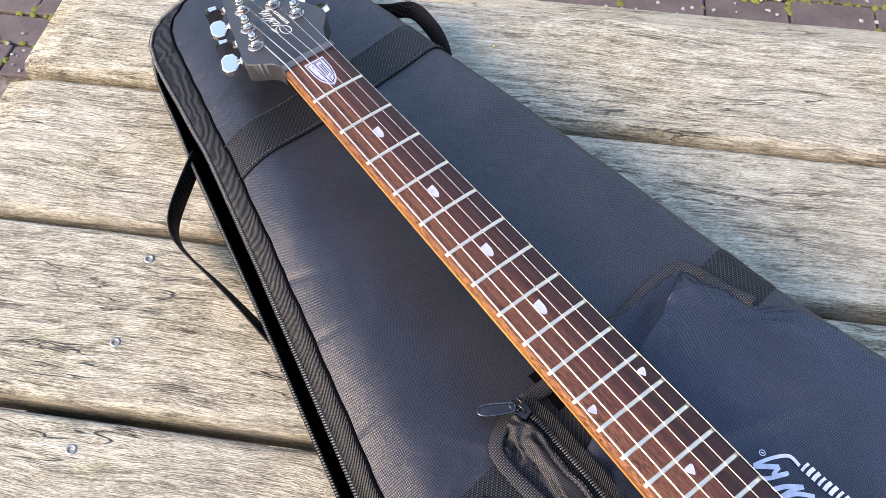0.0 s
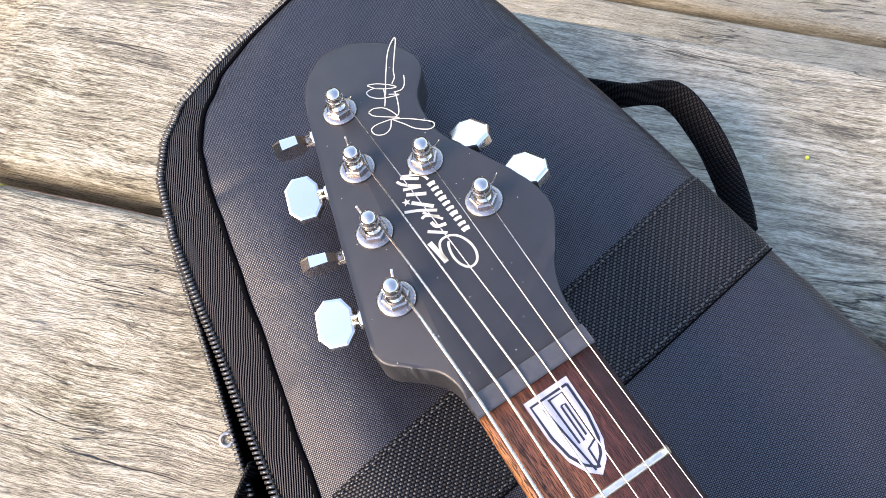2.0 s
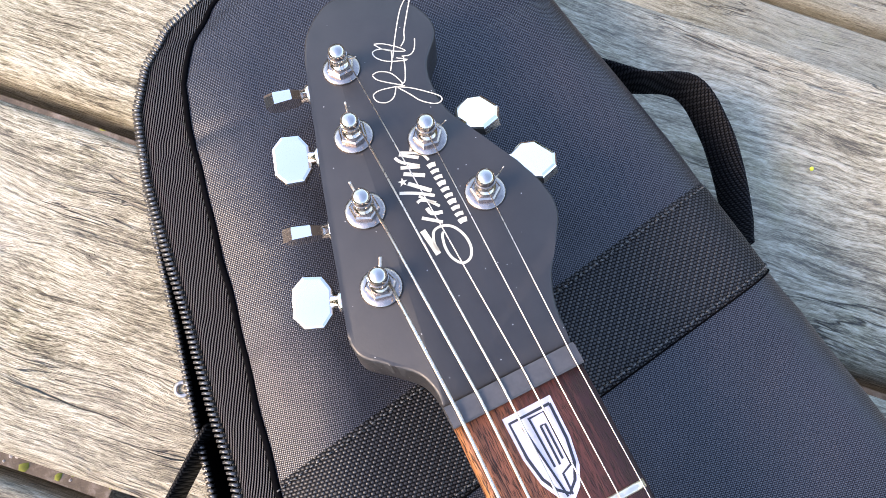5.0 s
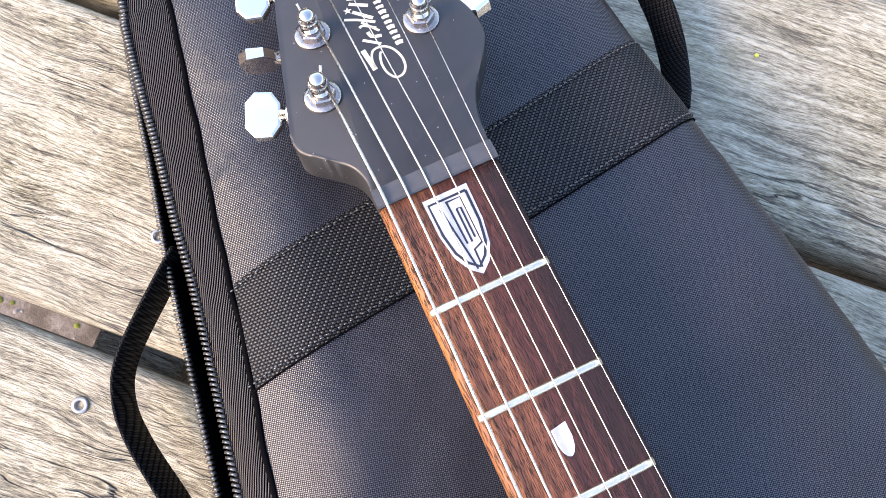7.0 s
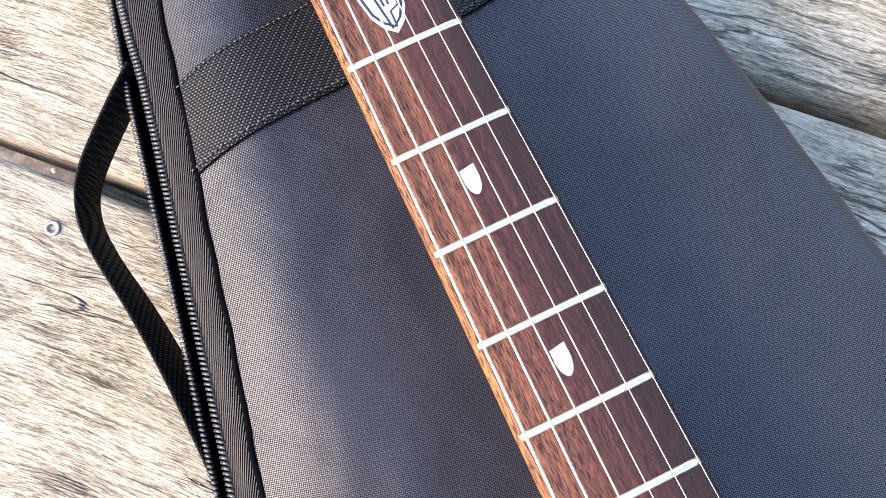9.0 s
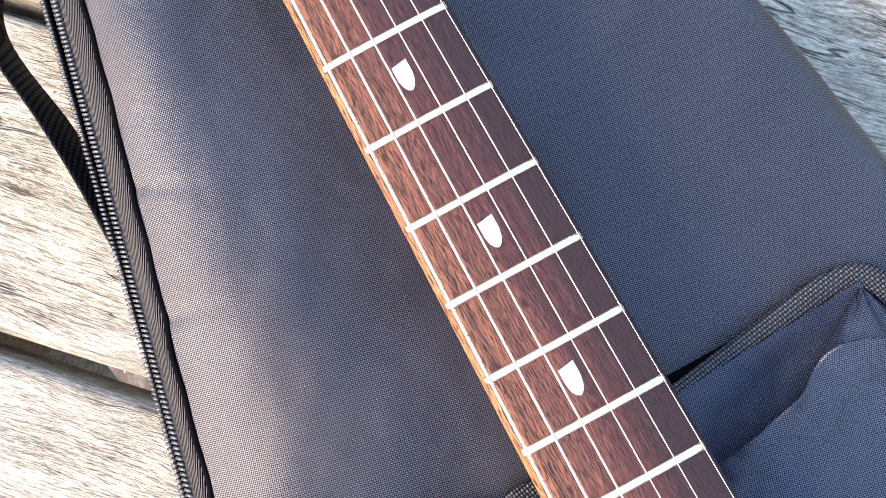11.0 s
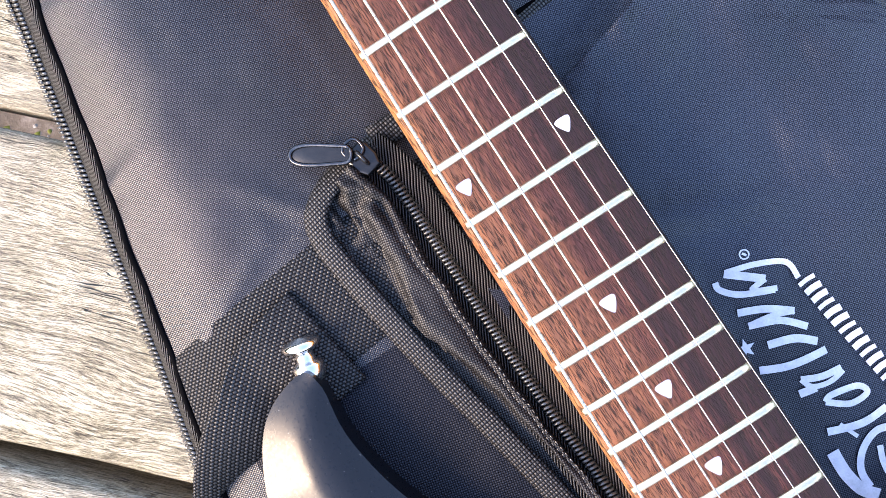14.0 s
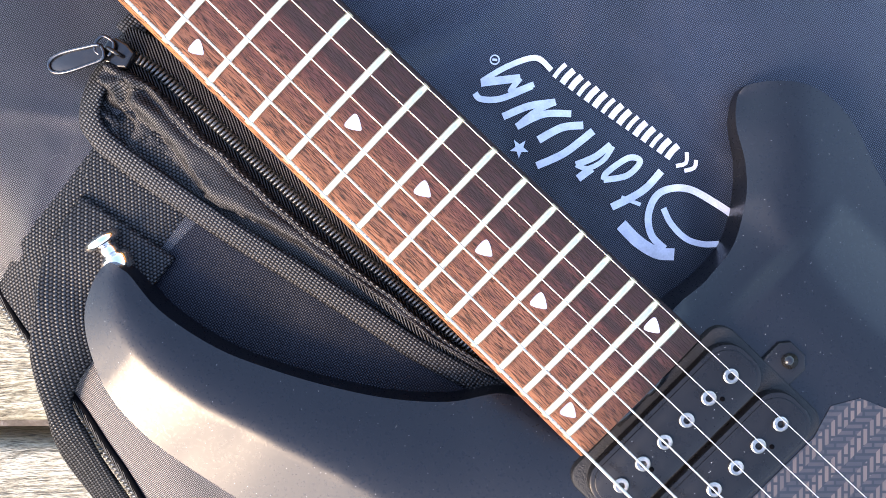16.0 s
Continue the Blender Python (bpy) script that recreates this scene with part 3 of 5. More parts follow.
tagged(mesh_object("inner_zip_teeth", v, f, TEETH, bag), kind="stuff")
v, f = coil([p for p in outer_line if p.x < 0.62], 0.0020, (0.0014, 0.0030, 0.0018), (0, -0.5, 1))
tagged(mesh_object("outer_zip_teeth", v, f, TEETH, bag), kind="stuff")


def draped(name, corner_a, corner_b, corner_c, corner_d, n, m, lift, mat, label="", edge=0.0012):
    """A sheet laid over the bag between two edges a-b and d-c, with a folded rim all round."""
    a, b, c, d = (Vector((*p, 0)) for p in (corner_a, corner_b, corner_c, corner_d))
    rings = []
    for i in range(n + 1):
        s = i / n
        p, q = a.lerp(b, s), d.lerp(c, s)
        ring = []
        for j in range(m + 1):
            t = j / m
            w = p.lerp(q, t)
            rim = min(t, 1 - t) * m
            ring.append((w.x, w.y, bag_top(w.x, min(w.y, bag_right(w.x))) + lift * (0.2 if rim < 0.5 else 1.0)))
        rings.append(ring)
    return mesh_object(name, [p for r in rings for p in r], grid_faces(n + 1, m + 1), mat, bag, label)


def band(name, x0_left, x1_left, x0_right, x1_right, y0, y1, lift, label):
    """Webbing sewn across the bag, hanging over its right flank."""
    rings = []
    n, m = 60, 10
    for i in range(n + 1):
        s = i / n
        ring = []
        for j in range(m + 1):
            t = j / m
            way = math.sin(s * math.pi / 2) ** 0.9 if s > 0.0 else 0.0
            xa, xb = x0_left + (x0_right - x0_left) * way, x1_left + (x1_right - x1_left) * way
            x = xa + (xb - xa) * t
            ya, yb = y0(x), y1(x)
            y = ya + (yb - ya) * way
            rim = min(t, 1 - t) * m
            ring.append((x, y + (0.0012 if s > 0.97 else 0), bag_top(x, min(y, bag_right(x))) + lift * (0.1 if rim < 0.5 else 1.0)))
        rings.append(ring)
    x_end = rings[-1]
    rings.append([(p[0], p[1] + 0.001, 0.012) for p in x_end])
    return mesh_object(name, [p for r in rings for p in r], grid_faces(len(rings), m + 1), WEBBING, bag, label)


band("webbing_band", -0.0095, 0.0295, -0.0392, 0.0018, lambda x: bag_seam(x) + 0.0015, lambda x: bag_right(x) + 0.0005, 0.0014, "black woven webbing band sewn across the bag")
band("webbing_band", 0.306, 0.348, 0.272, 0.314, lambda x: bag_seam(x) + 0.0015, lambda x: bag_right(x) + 0.0005, 0.0014, "black woven webbing band with frayed edge")

# stitched rims of the first band
for xl, xr in ((-0.0095, -0.0392), (0.0295, 0.0018)):
    pts = []
    for i in range(61):
        s = i / 60
        way = math.sin(s * math.pi / 2) ** 0.9 if s > 0.0 else 0.0
        x = xl + (xr - xl) * way
        y = bag_seam(x) + (bag_right(x) - 0.001 - bag_seam(x)) * way
        pts.append((x, y, bag_top(x, y) + 0.0009))
    if xl > 0:
        v, f = tube(pts, 0.00035, 5)
        mesh_object("seam", v, f, LINING, bag)
    v, f = coil([(p[0] + (0.0022 if xl < 0 else -0.0022), p[1], p[2] + 0.0009) for p in pts], 0.0024, (0.0016, 0.0006, 0.0005), (0, 0, 1), 0.1)
    tagged(mesh_object("stitching", v, f, TEETH, bag), kind="stuff")

# handles: webbing loops on both flanks
right_path = spline([(-0.108, 0.112, 0.030), (-0.094, 0.124, 0.034), (-0.082, 0.143, 0.034), (-0.061, 0.1475, 0.028), (-0.040, 0.1445, 0.024), (-0.020, 0.1355, 0.026), (-0.010, 0.128, 0.030)], 7)
sides = []
for i, p in enumerate(right_path):
    k = i / (len(right_path) - 1)
    sides.append(Vector((0.1 - 0.35 * k, 0.35 + 0.35 * k, 1.0 - 0.3 * k)))
v, f = ribbon(right_path, sides, 0.0155, 0.0018)
mesh_object("side_handle", v, f, STRAP, bag, "black webbing handle loop on the flank")
left_path = spline([(-0.040, -0.092, 0.040), (-0.030, -0.106, 0.036), (-0.012, -0.130, 0.026), (0.003, -0.1385, 0.023), (0.022, -0.139, 0.022), (0.055, -0.133, 0.022), (0.090, -0.128, 0.024), (0.128, -0.124, 0.028), (0.145, -0.121, 0.034)], 7)
sides = []
for i, p in enumerate(left_path):
    k = i / (len(left_path) - 1)
    sides.append(Vector((0.0, -0.10 - 0.65 * max(0, k - 0.35), 1.0)))
v, f = ribbon(left_path, sides, 0.021, 0.0018)
mesh_object("side_handle", v, f, STRAP, bag, "black webbing handle loop bowed out onto the table")


# ---- the guitar ----
GUITAR_M = pose(0, 0, 0.1205, math.degrees(math.atan(0.036)), 0, 0)
guitar = group("electric_guitar", GUITAR_M, "satin black electric guitar with rosewood fretboard lying on its gig bag", "guitar")
SCALE = 0.6477


def fret_x(n):
    return SCALE * (1 - 2 ** (-n / 12))


def half_width(x):
    return 0.0206 + (0.0274 - 0.0206) * x / 0.4943


def board_z(y):
    return -y * y / 0.8


# fretboard
rows = []
xs = np.linspace(0.0, 0.4943, 50)
for x in xs:
    w = half_width(x)
    ring = [(x, -w, -0.0066), (x, -w, board_z(w) - 0.0022), (x, -w + 0.0005, board_z(w) - 0.0010), (x, -w + 0.0013, board_z(w) - 0.0002)]
    for j in range(11):
        y = (w - 0.0024) * (j / 5 - 1)
        ring.append((x, y, board_z(y)))
    ring += [(x, w - 0.0013, board_z(w) - 0.0002), (x, w - 0.0005, board_z(w) - 0.0010), (x, w, board_z(w) - 0.0022), (x, w, -0.0066)]
    rows.append([Vector(p) for p in ring])
v, f = loft(rows)
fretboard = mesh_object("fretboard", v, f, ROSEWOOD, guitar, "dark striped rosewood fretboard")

# neck
rows = []
for x in np.linspace(-0.004, 0.455, 40):
    w = half_width(max(x, 0)) - 0.0003
    depth = 0.0145 + 0.004 * x / 0.45
    if x > 0.43:
        depth += (x - 0.43) * 0.3
    ring = []
    for j in range(17):
        a = math.pi * j / 16
        ring.append(Vector((x, -w * math.cos(a), -0.0067 - depth * math.sin(a) ** 0.75)))
    rows.append(ring)
v, f = loft(rows)
mesh_object("neck", v, f, MAPLE, guitar, "amber oiled maple neck")

# frets
for n in range(1, 25):
    x, w = fret_x(n), half_width(fret_x(n)) - 0.0011
    rings = []
    for j in range(13):
        y = -w + 2 * w * j / 12
        z = board_z(y) - 0.0002
        k = 0.45 if j in (0, 12) else 1.0
        rings.append([Vector((x + dx, y, z + dz * k)) for dx, dz in ((-0.00135, 0), (-0.0011, 0.0006), (-0.0005, 0.00112), (0.0005, 0.00112), (0.0011, 0.0006), (0.00135, 0))])
    v, f = loft(rings)
    mesh_object("fret", v, f, FRET, fretboard)


def shield(length, width):
    """A small shield: straight head, sides that close to a rounded point."""
    half = [(0, 0.5), (0.5, 0.5), (0.76, 0.40), (0.92, 0.24), (0.99, 0.08)]
    pts = [(a * length, b * width) for a, b in half]
    return pts + [(1.0 * length, 0.0)] + [(x, -y) for x, y in reversed(pts)]


def pick(length, width):
    """A rounded triangle."""
    half = [(0.0, 0.22), (0.05, 0.42), (0.17, 0.50), (0.45, 0.41), (0.75, 0.23), (0.95, 0.09)]
    pts = [(a * length, b * width) for a, b in half]
    return pts + [(1.0 * length, 0.0)] + [(x, -y) for x, y in reversed(pts)]


def marker(x, y, length, width, skew=0.0, shape=shield):
    pts = spline([(px - skew * py, py, 0) for px, py in shape(length, width)], 1 if shape is shield else 3, True)
    bm = prism([(p.x + x, p.y + y) for p in pts], -0.001, 0.00012, 0.0, surface=lambda px, py: board_z(py))
    part("fret_marker", bm, PEARL, fretboard, smooth=False)


for n in (3, 5, 7, 9):
    mid = (fret_x(n) + fret_x(n - 1)) / 2
    marker(mid - 0.0047, -0.0002, 0.0094, 0.0052, 0.15)
for n in (15, 17, 19, 21):
    mid = (fret_x(n) + fret_x(n - 1)) / 2
    marker(mid - 0.0026, -0.0003, 0.0054, 0.0054, 0.0, pick)
for n, off in ((12, 0.0178), (24, 0.0191)):
    mid = (fret_x(n) + fret_x(n - 1)) / 2
    for s in (-1, 1):
        marker(mid - 0.0025, s * off, 0.0050, 0.0052, 0.0, pick)

# shield emblem in front of the nut, with plain dark lines
EMBLEM_X = 0.0036


def emblem_outline(k, shift=0.0):
    pts = [(0.0, 0.0076), (0.0125, 0.0074), (0.0205, 0.0060), (0.0255, 0.0034), (0.0284, 0.0)]
    c = 0.0125
    pts = pts + [(x, -y) for x, y in reversed(pts[:-1])]
    return [(EMBLEM_X + c + (x - c) * k + shift, y * k) for x, y in pts]


bm = prism(emblem_outline(1.0), -0.001, 0.00010, surface=lambda x, y: board_z(y))
emblem = part("emblem", bm, PEARL, fretboard, "pearl white shield emblem with dark lines", smooth=False)


def flat_line(points, width, z, mat, parent, name, lift=None, label=""):
    """A printed line of even width."""
    pts = [Vector((*p, 0)) for p in points]
    verts = []
    for i, p in enumerate(pts):
        d = pts[min(i + 1, len(pts) - 1)] - pts[max(i - 1, 0)]
        s = Vector((-d.y, d.x, 0)).normalized()
        w = width[i] if isinstance(width, (list, tuple)) else width
        for q in (p + s * w / 2, p - s * w / 2):
            verts.append((q.x, q.y, (lift(q.x, q.y) if lift else 0) + z))
    return mesh_object(name, verts, [(2 * i, 2 * i + 1, 2 * i + 3, 2 * i + 2) for i in range(len(pts) - 1)], mat, parent, label)


bz = lambda x, y: board_z(y)
ring = emblem_outline(0.84)
flat_line(ring + ring[:1], 0.00085, 0.00016, INK, emblem, "line", bz)
for pts in ([(0.0080, -0.0035), (0.0265, -0.0012), (0.0300, -0.0008)], [(0.0068, -0.0008), (0.0215, -0.0004)], [(0.0068, -0.0012), (0.0068, 0.0040), (0.0225, 0.0040)],
            [(0.0100, 0.0012), (0.0215, 0.0012)], [(0.0100, 0.0012), (0.0100, 0.0026), (0.0205, 0.0026)], [(0.0225, 0.0045), (0.0240, 0.0008), (0.0300, 0.0006)]):
    flat_line(pts, 0.00065, 0.00016, INK, emblem, "line", bz)

# nut
rows = []
for x, z in ((-0.0066, -0.0075), (-0.0066, 0.0002), (-0.0058, 0.0008), (-0.0006, 0.0013), (0.0, 0.0008), (0.0, -0.0075)):
    rows.append((x, z))
rings = [[Vector((x, y, z + board_z(y))) for x, z in rows] for y in np.linspace(-0.0207, 0.0207, 15)]
v, f = loft(rings)
bm = bmesh.new()
for p in v:
    bm.verts.new(p)
bm.verts.ensure_lookup_table()
for q in f:
    bm.faces.new([bm.verts[i] for i in q])
part("nut", bm, NUT, guitar, "dark grey string nut", sharp=40)

# headstock, leaning back from the nut
HEAD_SLOPE = math.atan(0.2)
HEAD = Matrix.Translation((0, 0, -0.002)) @ Matrix.Rotation(-HEAD_SLOPE, 4, 'Y')
hc = math.cos(HEAD_SLOPE)
head_pts = [(-0.0064, -0.0204), (-0.0125, -0.0206), (-0.0185, -0.0229), (-0.0250, -0.0295), (-0.0300, -0.0352), (-0.0352, -0.0366), (-0.0430, -0.0349), (-0.0819, -0.0245), (-0.1180, -0.0140), (-0.1392, -0.0073), (-0.1480, 0.0000), (-0.1528, 0.0090), (-0.1500, 0.0210), (-0.1413, 0.0313), (-0.1310, 0.0362), (-0.1225, 0.0352), (-0.1130, 0.0275), (-0.1030, 0.0249), (-0.0920, 0.0255), (-0.0758, 0.0318), (-0.0600, 0.0383), (-0.0500, 0.0396), (-0.0430, 0.0380), (-0.0336, 0.0311), (-0.0270, 0.0264), (-0.0180, 0.0228), (-0.0064, 0.0208)]
outline = spline([(x / hc, y, 0) for x, y in head_pts], 5)
bm = prism([(p.x, p.y) for p in outline], -0.0145, 0.0, 0.0009, 2)
headstock = part("headstock", bm, HEAD_PAINT, guitar, "matt black headstock", sharp=50)
headstock.matrix_basis = HEAD


def hexagon(r, z0, z1, bevel=0.0004):
    return prism([(r * math.cos(math.pi / 3 * k), r * math.sin(math.pi / 3 * k)) for k in range(6)], z0, z1, bevel, 1)


def button_outline():
    return [(0.0, -0.0040), (0.0030, -0.0082), (0.0092, -0.0084), (0.0128, -0.0046), (0.0128, 0.0046), (0.0092, 0.0084), (0.0030, 0.0082), (0.0, 0.0040)]


POSTS = [(-0.0469, -0.0210), (-0.0721, -0.0147), (-0.0981, -0.0069), (-0.1239, 0.0002), (-0.0862, 0.0143), (-0.0605, 0.0217)]
for i, (px, py) in enumerate(POSTS):
    px /= hc
    tuner = new("tuner")
    tuner.parent = headstock
    tuner.matrix_basis = pose(px, py, 0)
    tuner["label"] = "chrome locking tuner"
    v, f = lathe([(0.0, 0.0), (0.0064, 0.0), (0.0066, 0.0004), (0.0062, 0.0009), (0.0046, 0.0011), (0.0, 0.0011)], n=30)
    mesh_object("washer", v, f, NICKEL, tuner)
    hx = part("hex_nut", hexagon(0.0049, 0.0009, 0.0034, 0.0005), NICKEL, tuner, smooth=False)
    hx.rotation_euler.z = 0.3 + i * 0.8
    v, f = lathe([(0.0034, 0.003), (0.0034, 0.0044), (0.0028, 0.0047), (0.0026, 0.0056), (0.0023, 0.0062), (0.0023, 0.0071), (0.0028, 0.0075), (0.0030, 0.0082), (0.0030, 0.0098), (0.0026, 0.0110), (0.0017, 0.0116), (0.0, 0.0118)], n=24)
    mesh_object("post", v, f, POST, tuner)
    knurl = [(0.0031, -0.0004), (0.0033, 0.0), (0.0031, 0.0004)]
    ringv = [[Vector(((r + (0.00016 if k % 2 else 0)) * math.cos(math.pi * k / 26), (r + (0.00016 if k % 2 else 0)) * math.sin(math.pi * k / 26), 0.0079 + h)) for k in range(52)] for r, h in knurl]
    v, f = loft(ringv)
    mesh_object("knurled_collar", v, f, POST, tuner, smooth=False)
    # cut string end
    a = (2.6, 3.3, 2.9, 0.9, 1.2, 1.6)[i]
    tip = Vector((math.cos(a), math.sin(a), 0.0))
    v, f = tube(spline([tip * 0.002 + Vector((0, 0, 0.0066)), tip * 0.0045 + Vector((0, 0, 0.0072)), tip * 0.0065 + Vector((0, 0, 0.0088 + 0.001 * (i % 3)))], 4), (0.0006, 0.00048, 0.00036, 0.00022, 0.0002, 0.0002)[i], 6)
    mesh_object("string_end", v, f, STRING, tuner)
    # shaft and button
    d = Vector(((-0.40, -0.915, 0), (-0.30, -0.954, 0), (-0.32, -0.947, 0), (-0.22, -0.976, 0), (-0.258, 0.966, 0), (-0.30, 0.954, 0))[i]).normalized()
    reach = (0.0140, 0.0128, 0.0138, 0.0136, 0.0132, 0.0140)[i]
    base = Vector((0, 0, -0.0095))
    m = axis_pose(base + d * (reach - 0.006), d)
    v, f = lathe([(0.0, 0.0), (0.0030, 0.0), (0.0030, 0.0045), (0.0036, 0.0048), (0.0036, 0.0062), (0.0026, 0.0066), (0.0024, 0.0090), (0.0, 0.0090)], m, 18)
    mesh_object("shaft", v, f, CHROME, tuner)
    bm = prism(button_outline(), -0.0024, 0.0024, 0.0011, 2)
    for vert in bm.verts:
        vert.co.z *= 0.7 + 0.3 * vert.co.x / 0.0128
    spin = (radians(-18), radians(72), radians(-16), radians(66), radians(-20), radians(-16))[i]
    btn = part("button", bm, BUTTON, tuner, "polished chrome tuning button", smooth=False)
    ang = math.atan2(d.y, d.x)
    btn.matrix_basis = Matrix.Translation(base + d * (reach + 0.0022)) @ Matrix.Rotation(ang, 4, 'Z') @ Matrix.Rotation(spin, 4, 'X')

# strings
NUT_Y = [-0.0178, -0.0106, -0.0034, 0.0040, 0.0112, 0.0183]
RADII = [0.00055, 0.00043, 0.00032, 0.00020, 0.00017, 0.00015]
for i, (px, py) in enumerate(POSTS):
    post = HEAD @ Vector((px / hc, py, 0.0066))
    start = post + Vector((0.0006, 0.0023 if i < 4 else -0.0004, 0))
    y0 = NUT_Y[i]
    y1 = y0 * 0.0275 / 0.0181
    a = Vector((-0.0045, y0, 0.0013 + RADII[i]))
    pts = [start, start.lerp(a, 0.5), a, Vector((-0.0008, y0, 0.00135 + RADII[i]))]
    for x in np.linspace(0.03, 0.66, 22):
        t = x / SCALE
        pts.append(Vector((x, y0 + (y1 - y0) * t, 0.00135 + RADII[i] + 0.0027 * t + board_z(y0 + (y1 - y0) * t) * 0.7)))
    v, f = tube(pts, RADII[i], 8)
    mesh_object("string", v, f, STRING, guitar, ("wound steel string" if i < 3 else "plain steel string"))


# plain pale marks on the headstock where the maker's name and a flourish are printed
def head_line(width, points, name="logo_stroke"):
    """A printed stroke; millimetres on the headstock's face."""
    pts = spline([(x / 1000, y / 1000, 0) for x, y in points], 5)
    return flat_line([(p.x, p.y) for p in pts], width / 1000, 0.00012, SILVER_INK, headstock, name)


# an open loop and a wedge, a row of leaning bars
head_line(1.8, [(-58.9, -1.7), (-53.9, -1.2), (-49.5, -0.8)])
head_line(0.85, [(-50.3, -0.4), (-53.8, -0.3), (-57.2, 1.5), (-57.4, 4.9), (-55.1, 7.7), (-50.9, 9.2), (-46.8, 9.0), (-43.9, 7.2), (-43.5, 4.4), (-46.4, 2.4), (-50.3, 2.0), (-54.0, 2.8), (-55.6, 3.8)])
head_line(1.1, [(-62.9, 0.0), (-58.6, 5.2)])
head_line(1.3, [(-65.3, 2.9), (-62.9, 3.5), (-61.8, 6.7)])
head_line(1.0, [(-68.3, 1.0), (-68.5, 2.7), (-65.6, 6.3)])
head_line(0.9, [(-70.2, 2.5), (-64.0, 6.8)])
head_line(1.1, [(-74.0, -2.5), (-71.6, 2.1), (-68.1, 7.0)])
head_line(1.4, [(-75.9, 1.4), (-70.1, 6.9)])
head_line(1.4, [(-79.7, 1.6), (-76.0, 7.5)])
head_line(1.2, [(-82.1, 1.7), (-79.6, 7.5)])
head_line(1.2, [(-86.8, 3.3), (-82.8, 8.5)])
head_line(1.1, [(-86.4, 1.6), (-83.8, 2.9), (-79.9, 7.5)])
head_line(0.9, [(-87.3, 4.0), (-83.9, 9.6), (-80.5, 11.0)])
head_line(1.7, [(-87.1, 7.3), (-86.7, 7.9)])
# a row of small bars beside them, and a star
for k in range(10):
    x = -56.2 - k * 2.45
    head_line(1.35 if k % 3 else 1.7, [(x, 9.6), (x - 0.2, 11.0), (x + 0.1, 12.3)], "small_bar")
star = []
for k in range(10):
    r = 0.0017 if k % 2 == 0 else 0.0007
    star.append((-0.0771 + r * math.cos(math.pi * k / 5 + 0.4), 0.0001 + r * math.sin(math.pi * k / 5 + 0.4), 0.00012))
mesh_object("printed_star", star, [tuple(range(10))], SILVER_INK, headstock, smooth=False)
# flourish: thin loops
head_line(0.42, [(-122.3, 17.8), (-130.2, 22.4), (-139.9, 28.9), (-144.2, 33.8), (-143.3, 34.3), (-136.5, 29.8), (-130.6, 26.0), (-127.4, 24.6), (-125.3, 22.3)], "flourish")
head_line(0.42, [(-130.6, 14.4), (-129.1, 17.4), (-125.7, 21.0), (-122.9, 22.8), (-124.1, 20.1), (-127.1, 16.3), (-130.4, 14.3)], "flourish")
head_line(0.42, [(-125.3, 18.6), (-127.7, 15.4), (-127.7, 12.6), (-125.2, 12.6), (-122.4, 14.8), (-120.5, 18.1), (-119.2, 21.8), (-121.7, 18.8)], "flourish")
head_line(0.42, [(-126.0, 27.9), (-122.3, 26.0), (-120.6, 23.7), (-121.4, 20.8)], "flourish")
head_line(0.42, [(-125.3, 18.6), (-121.5, 17.1), (-117.7, 14.8)], "flourish")
head_line(0.42, [(-121.4, 21.3), (-117.0, 19.9), (-111.9, 17.5), (-111.0, 15.7)], "flourish")
head_line(0.42, [(-119.1, 8.6), (-119.4, 10.9), (-117.3, 14.1), (-113.6, 15.8), (-110.8, 16.0), (-113.1, 12.9), (-116.5, 9.3), (-118.9, 8.5)], "flourish")
head_line(0.42, [(-109.9, 16.6), (-111.1, 13.6), (-112.3, 8.2), (-111.5, 5.5), (-108.6, 5.7), (-106.8, 8.4), (-107.7, 11.4), (-111.0, 13.7)], "flourish")
head_line(0.42, [(-110.9, 13.9), (-108.3, 17.8), (-104.3, 22.0), (-100.5, 25.2), (-98.6, 24.5), (-98.9, 22.1), (-102.2, 18.6), (-106.1, 16.6), (-110.5, 14.1)], "flourish")

# body
from mathutils import geometry

OUTER_LEFT = [(0.3345, -0.0955), (0.3385, -0.1100), (0.3490, -0.1205), (0.3677, -0.1288), (0.3904, -0.1305), (0.4198, -0.1258), (0.4550, -0.1180), (0.5200, -0.1100), (0.6000, -0.1180)]
REAR = [(0.6800, -0.1480), (0.7550, -0.1560), (0.8250, -0.1250), (0.8560, -0.0500), (0.8560, 0.0500), (0.8250, 0.1250), (0.7550, 0.1550), (0.6800, 0.1480), (0.6000, 0.1200)]
OUTER_RIGHT = [(0.5450, 0.1090), (0.5134, 0.1109), (0.4885, 0.1190), (0.4738, 0.1198), (0.4623, 0.1150), (0.4535, 0.1062)]
INNER_RIGHT = [(0.4533, 0.1005), (0.4595, 0.0921), (0.4707, 0.0837), (0.4798, 0.0732), (0.4866, 0.0605), (0.4879, 0.0479), (0.4866, 0.0340)]
INNER_LEFT = [(0.4760, -0.0200), (0.4635, -0.0343), (0.4540, -0.0475), (0.4390, -0.0605), (0.4217, -0.0715), (0.4030, -0.0812), (0.3826, -0.0895), (0.3590, -0.0935), (0.3420, -0.0922)]
body_line = [p.to_2d() for p in spline([(*p, 0) for p in OUTER_LEFT + REAR + OUTER_RIGHT + INNER_RIGHT + INNER_LEFT], 5, True)]


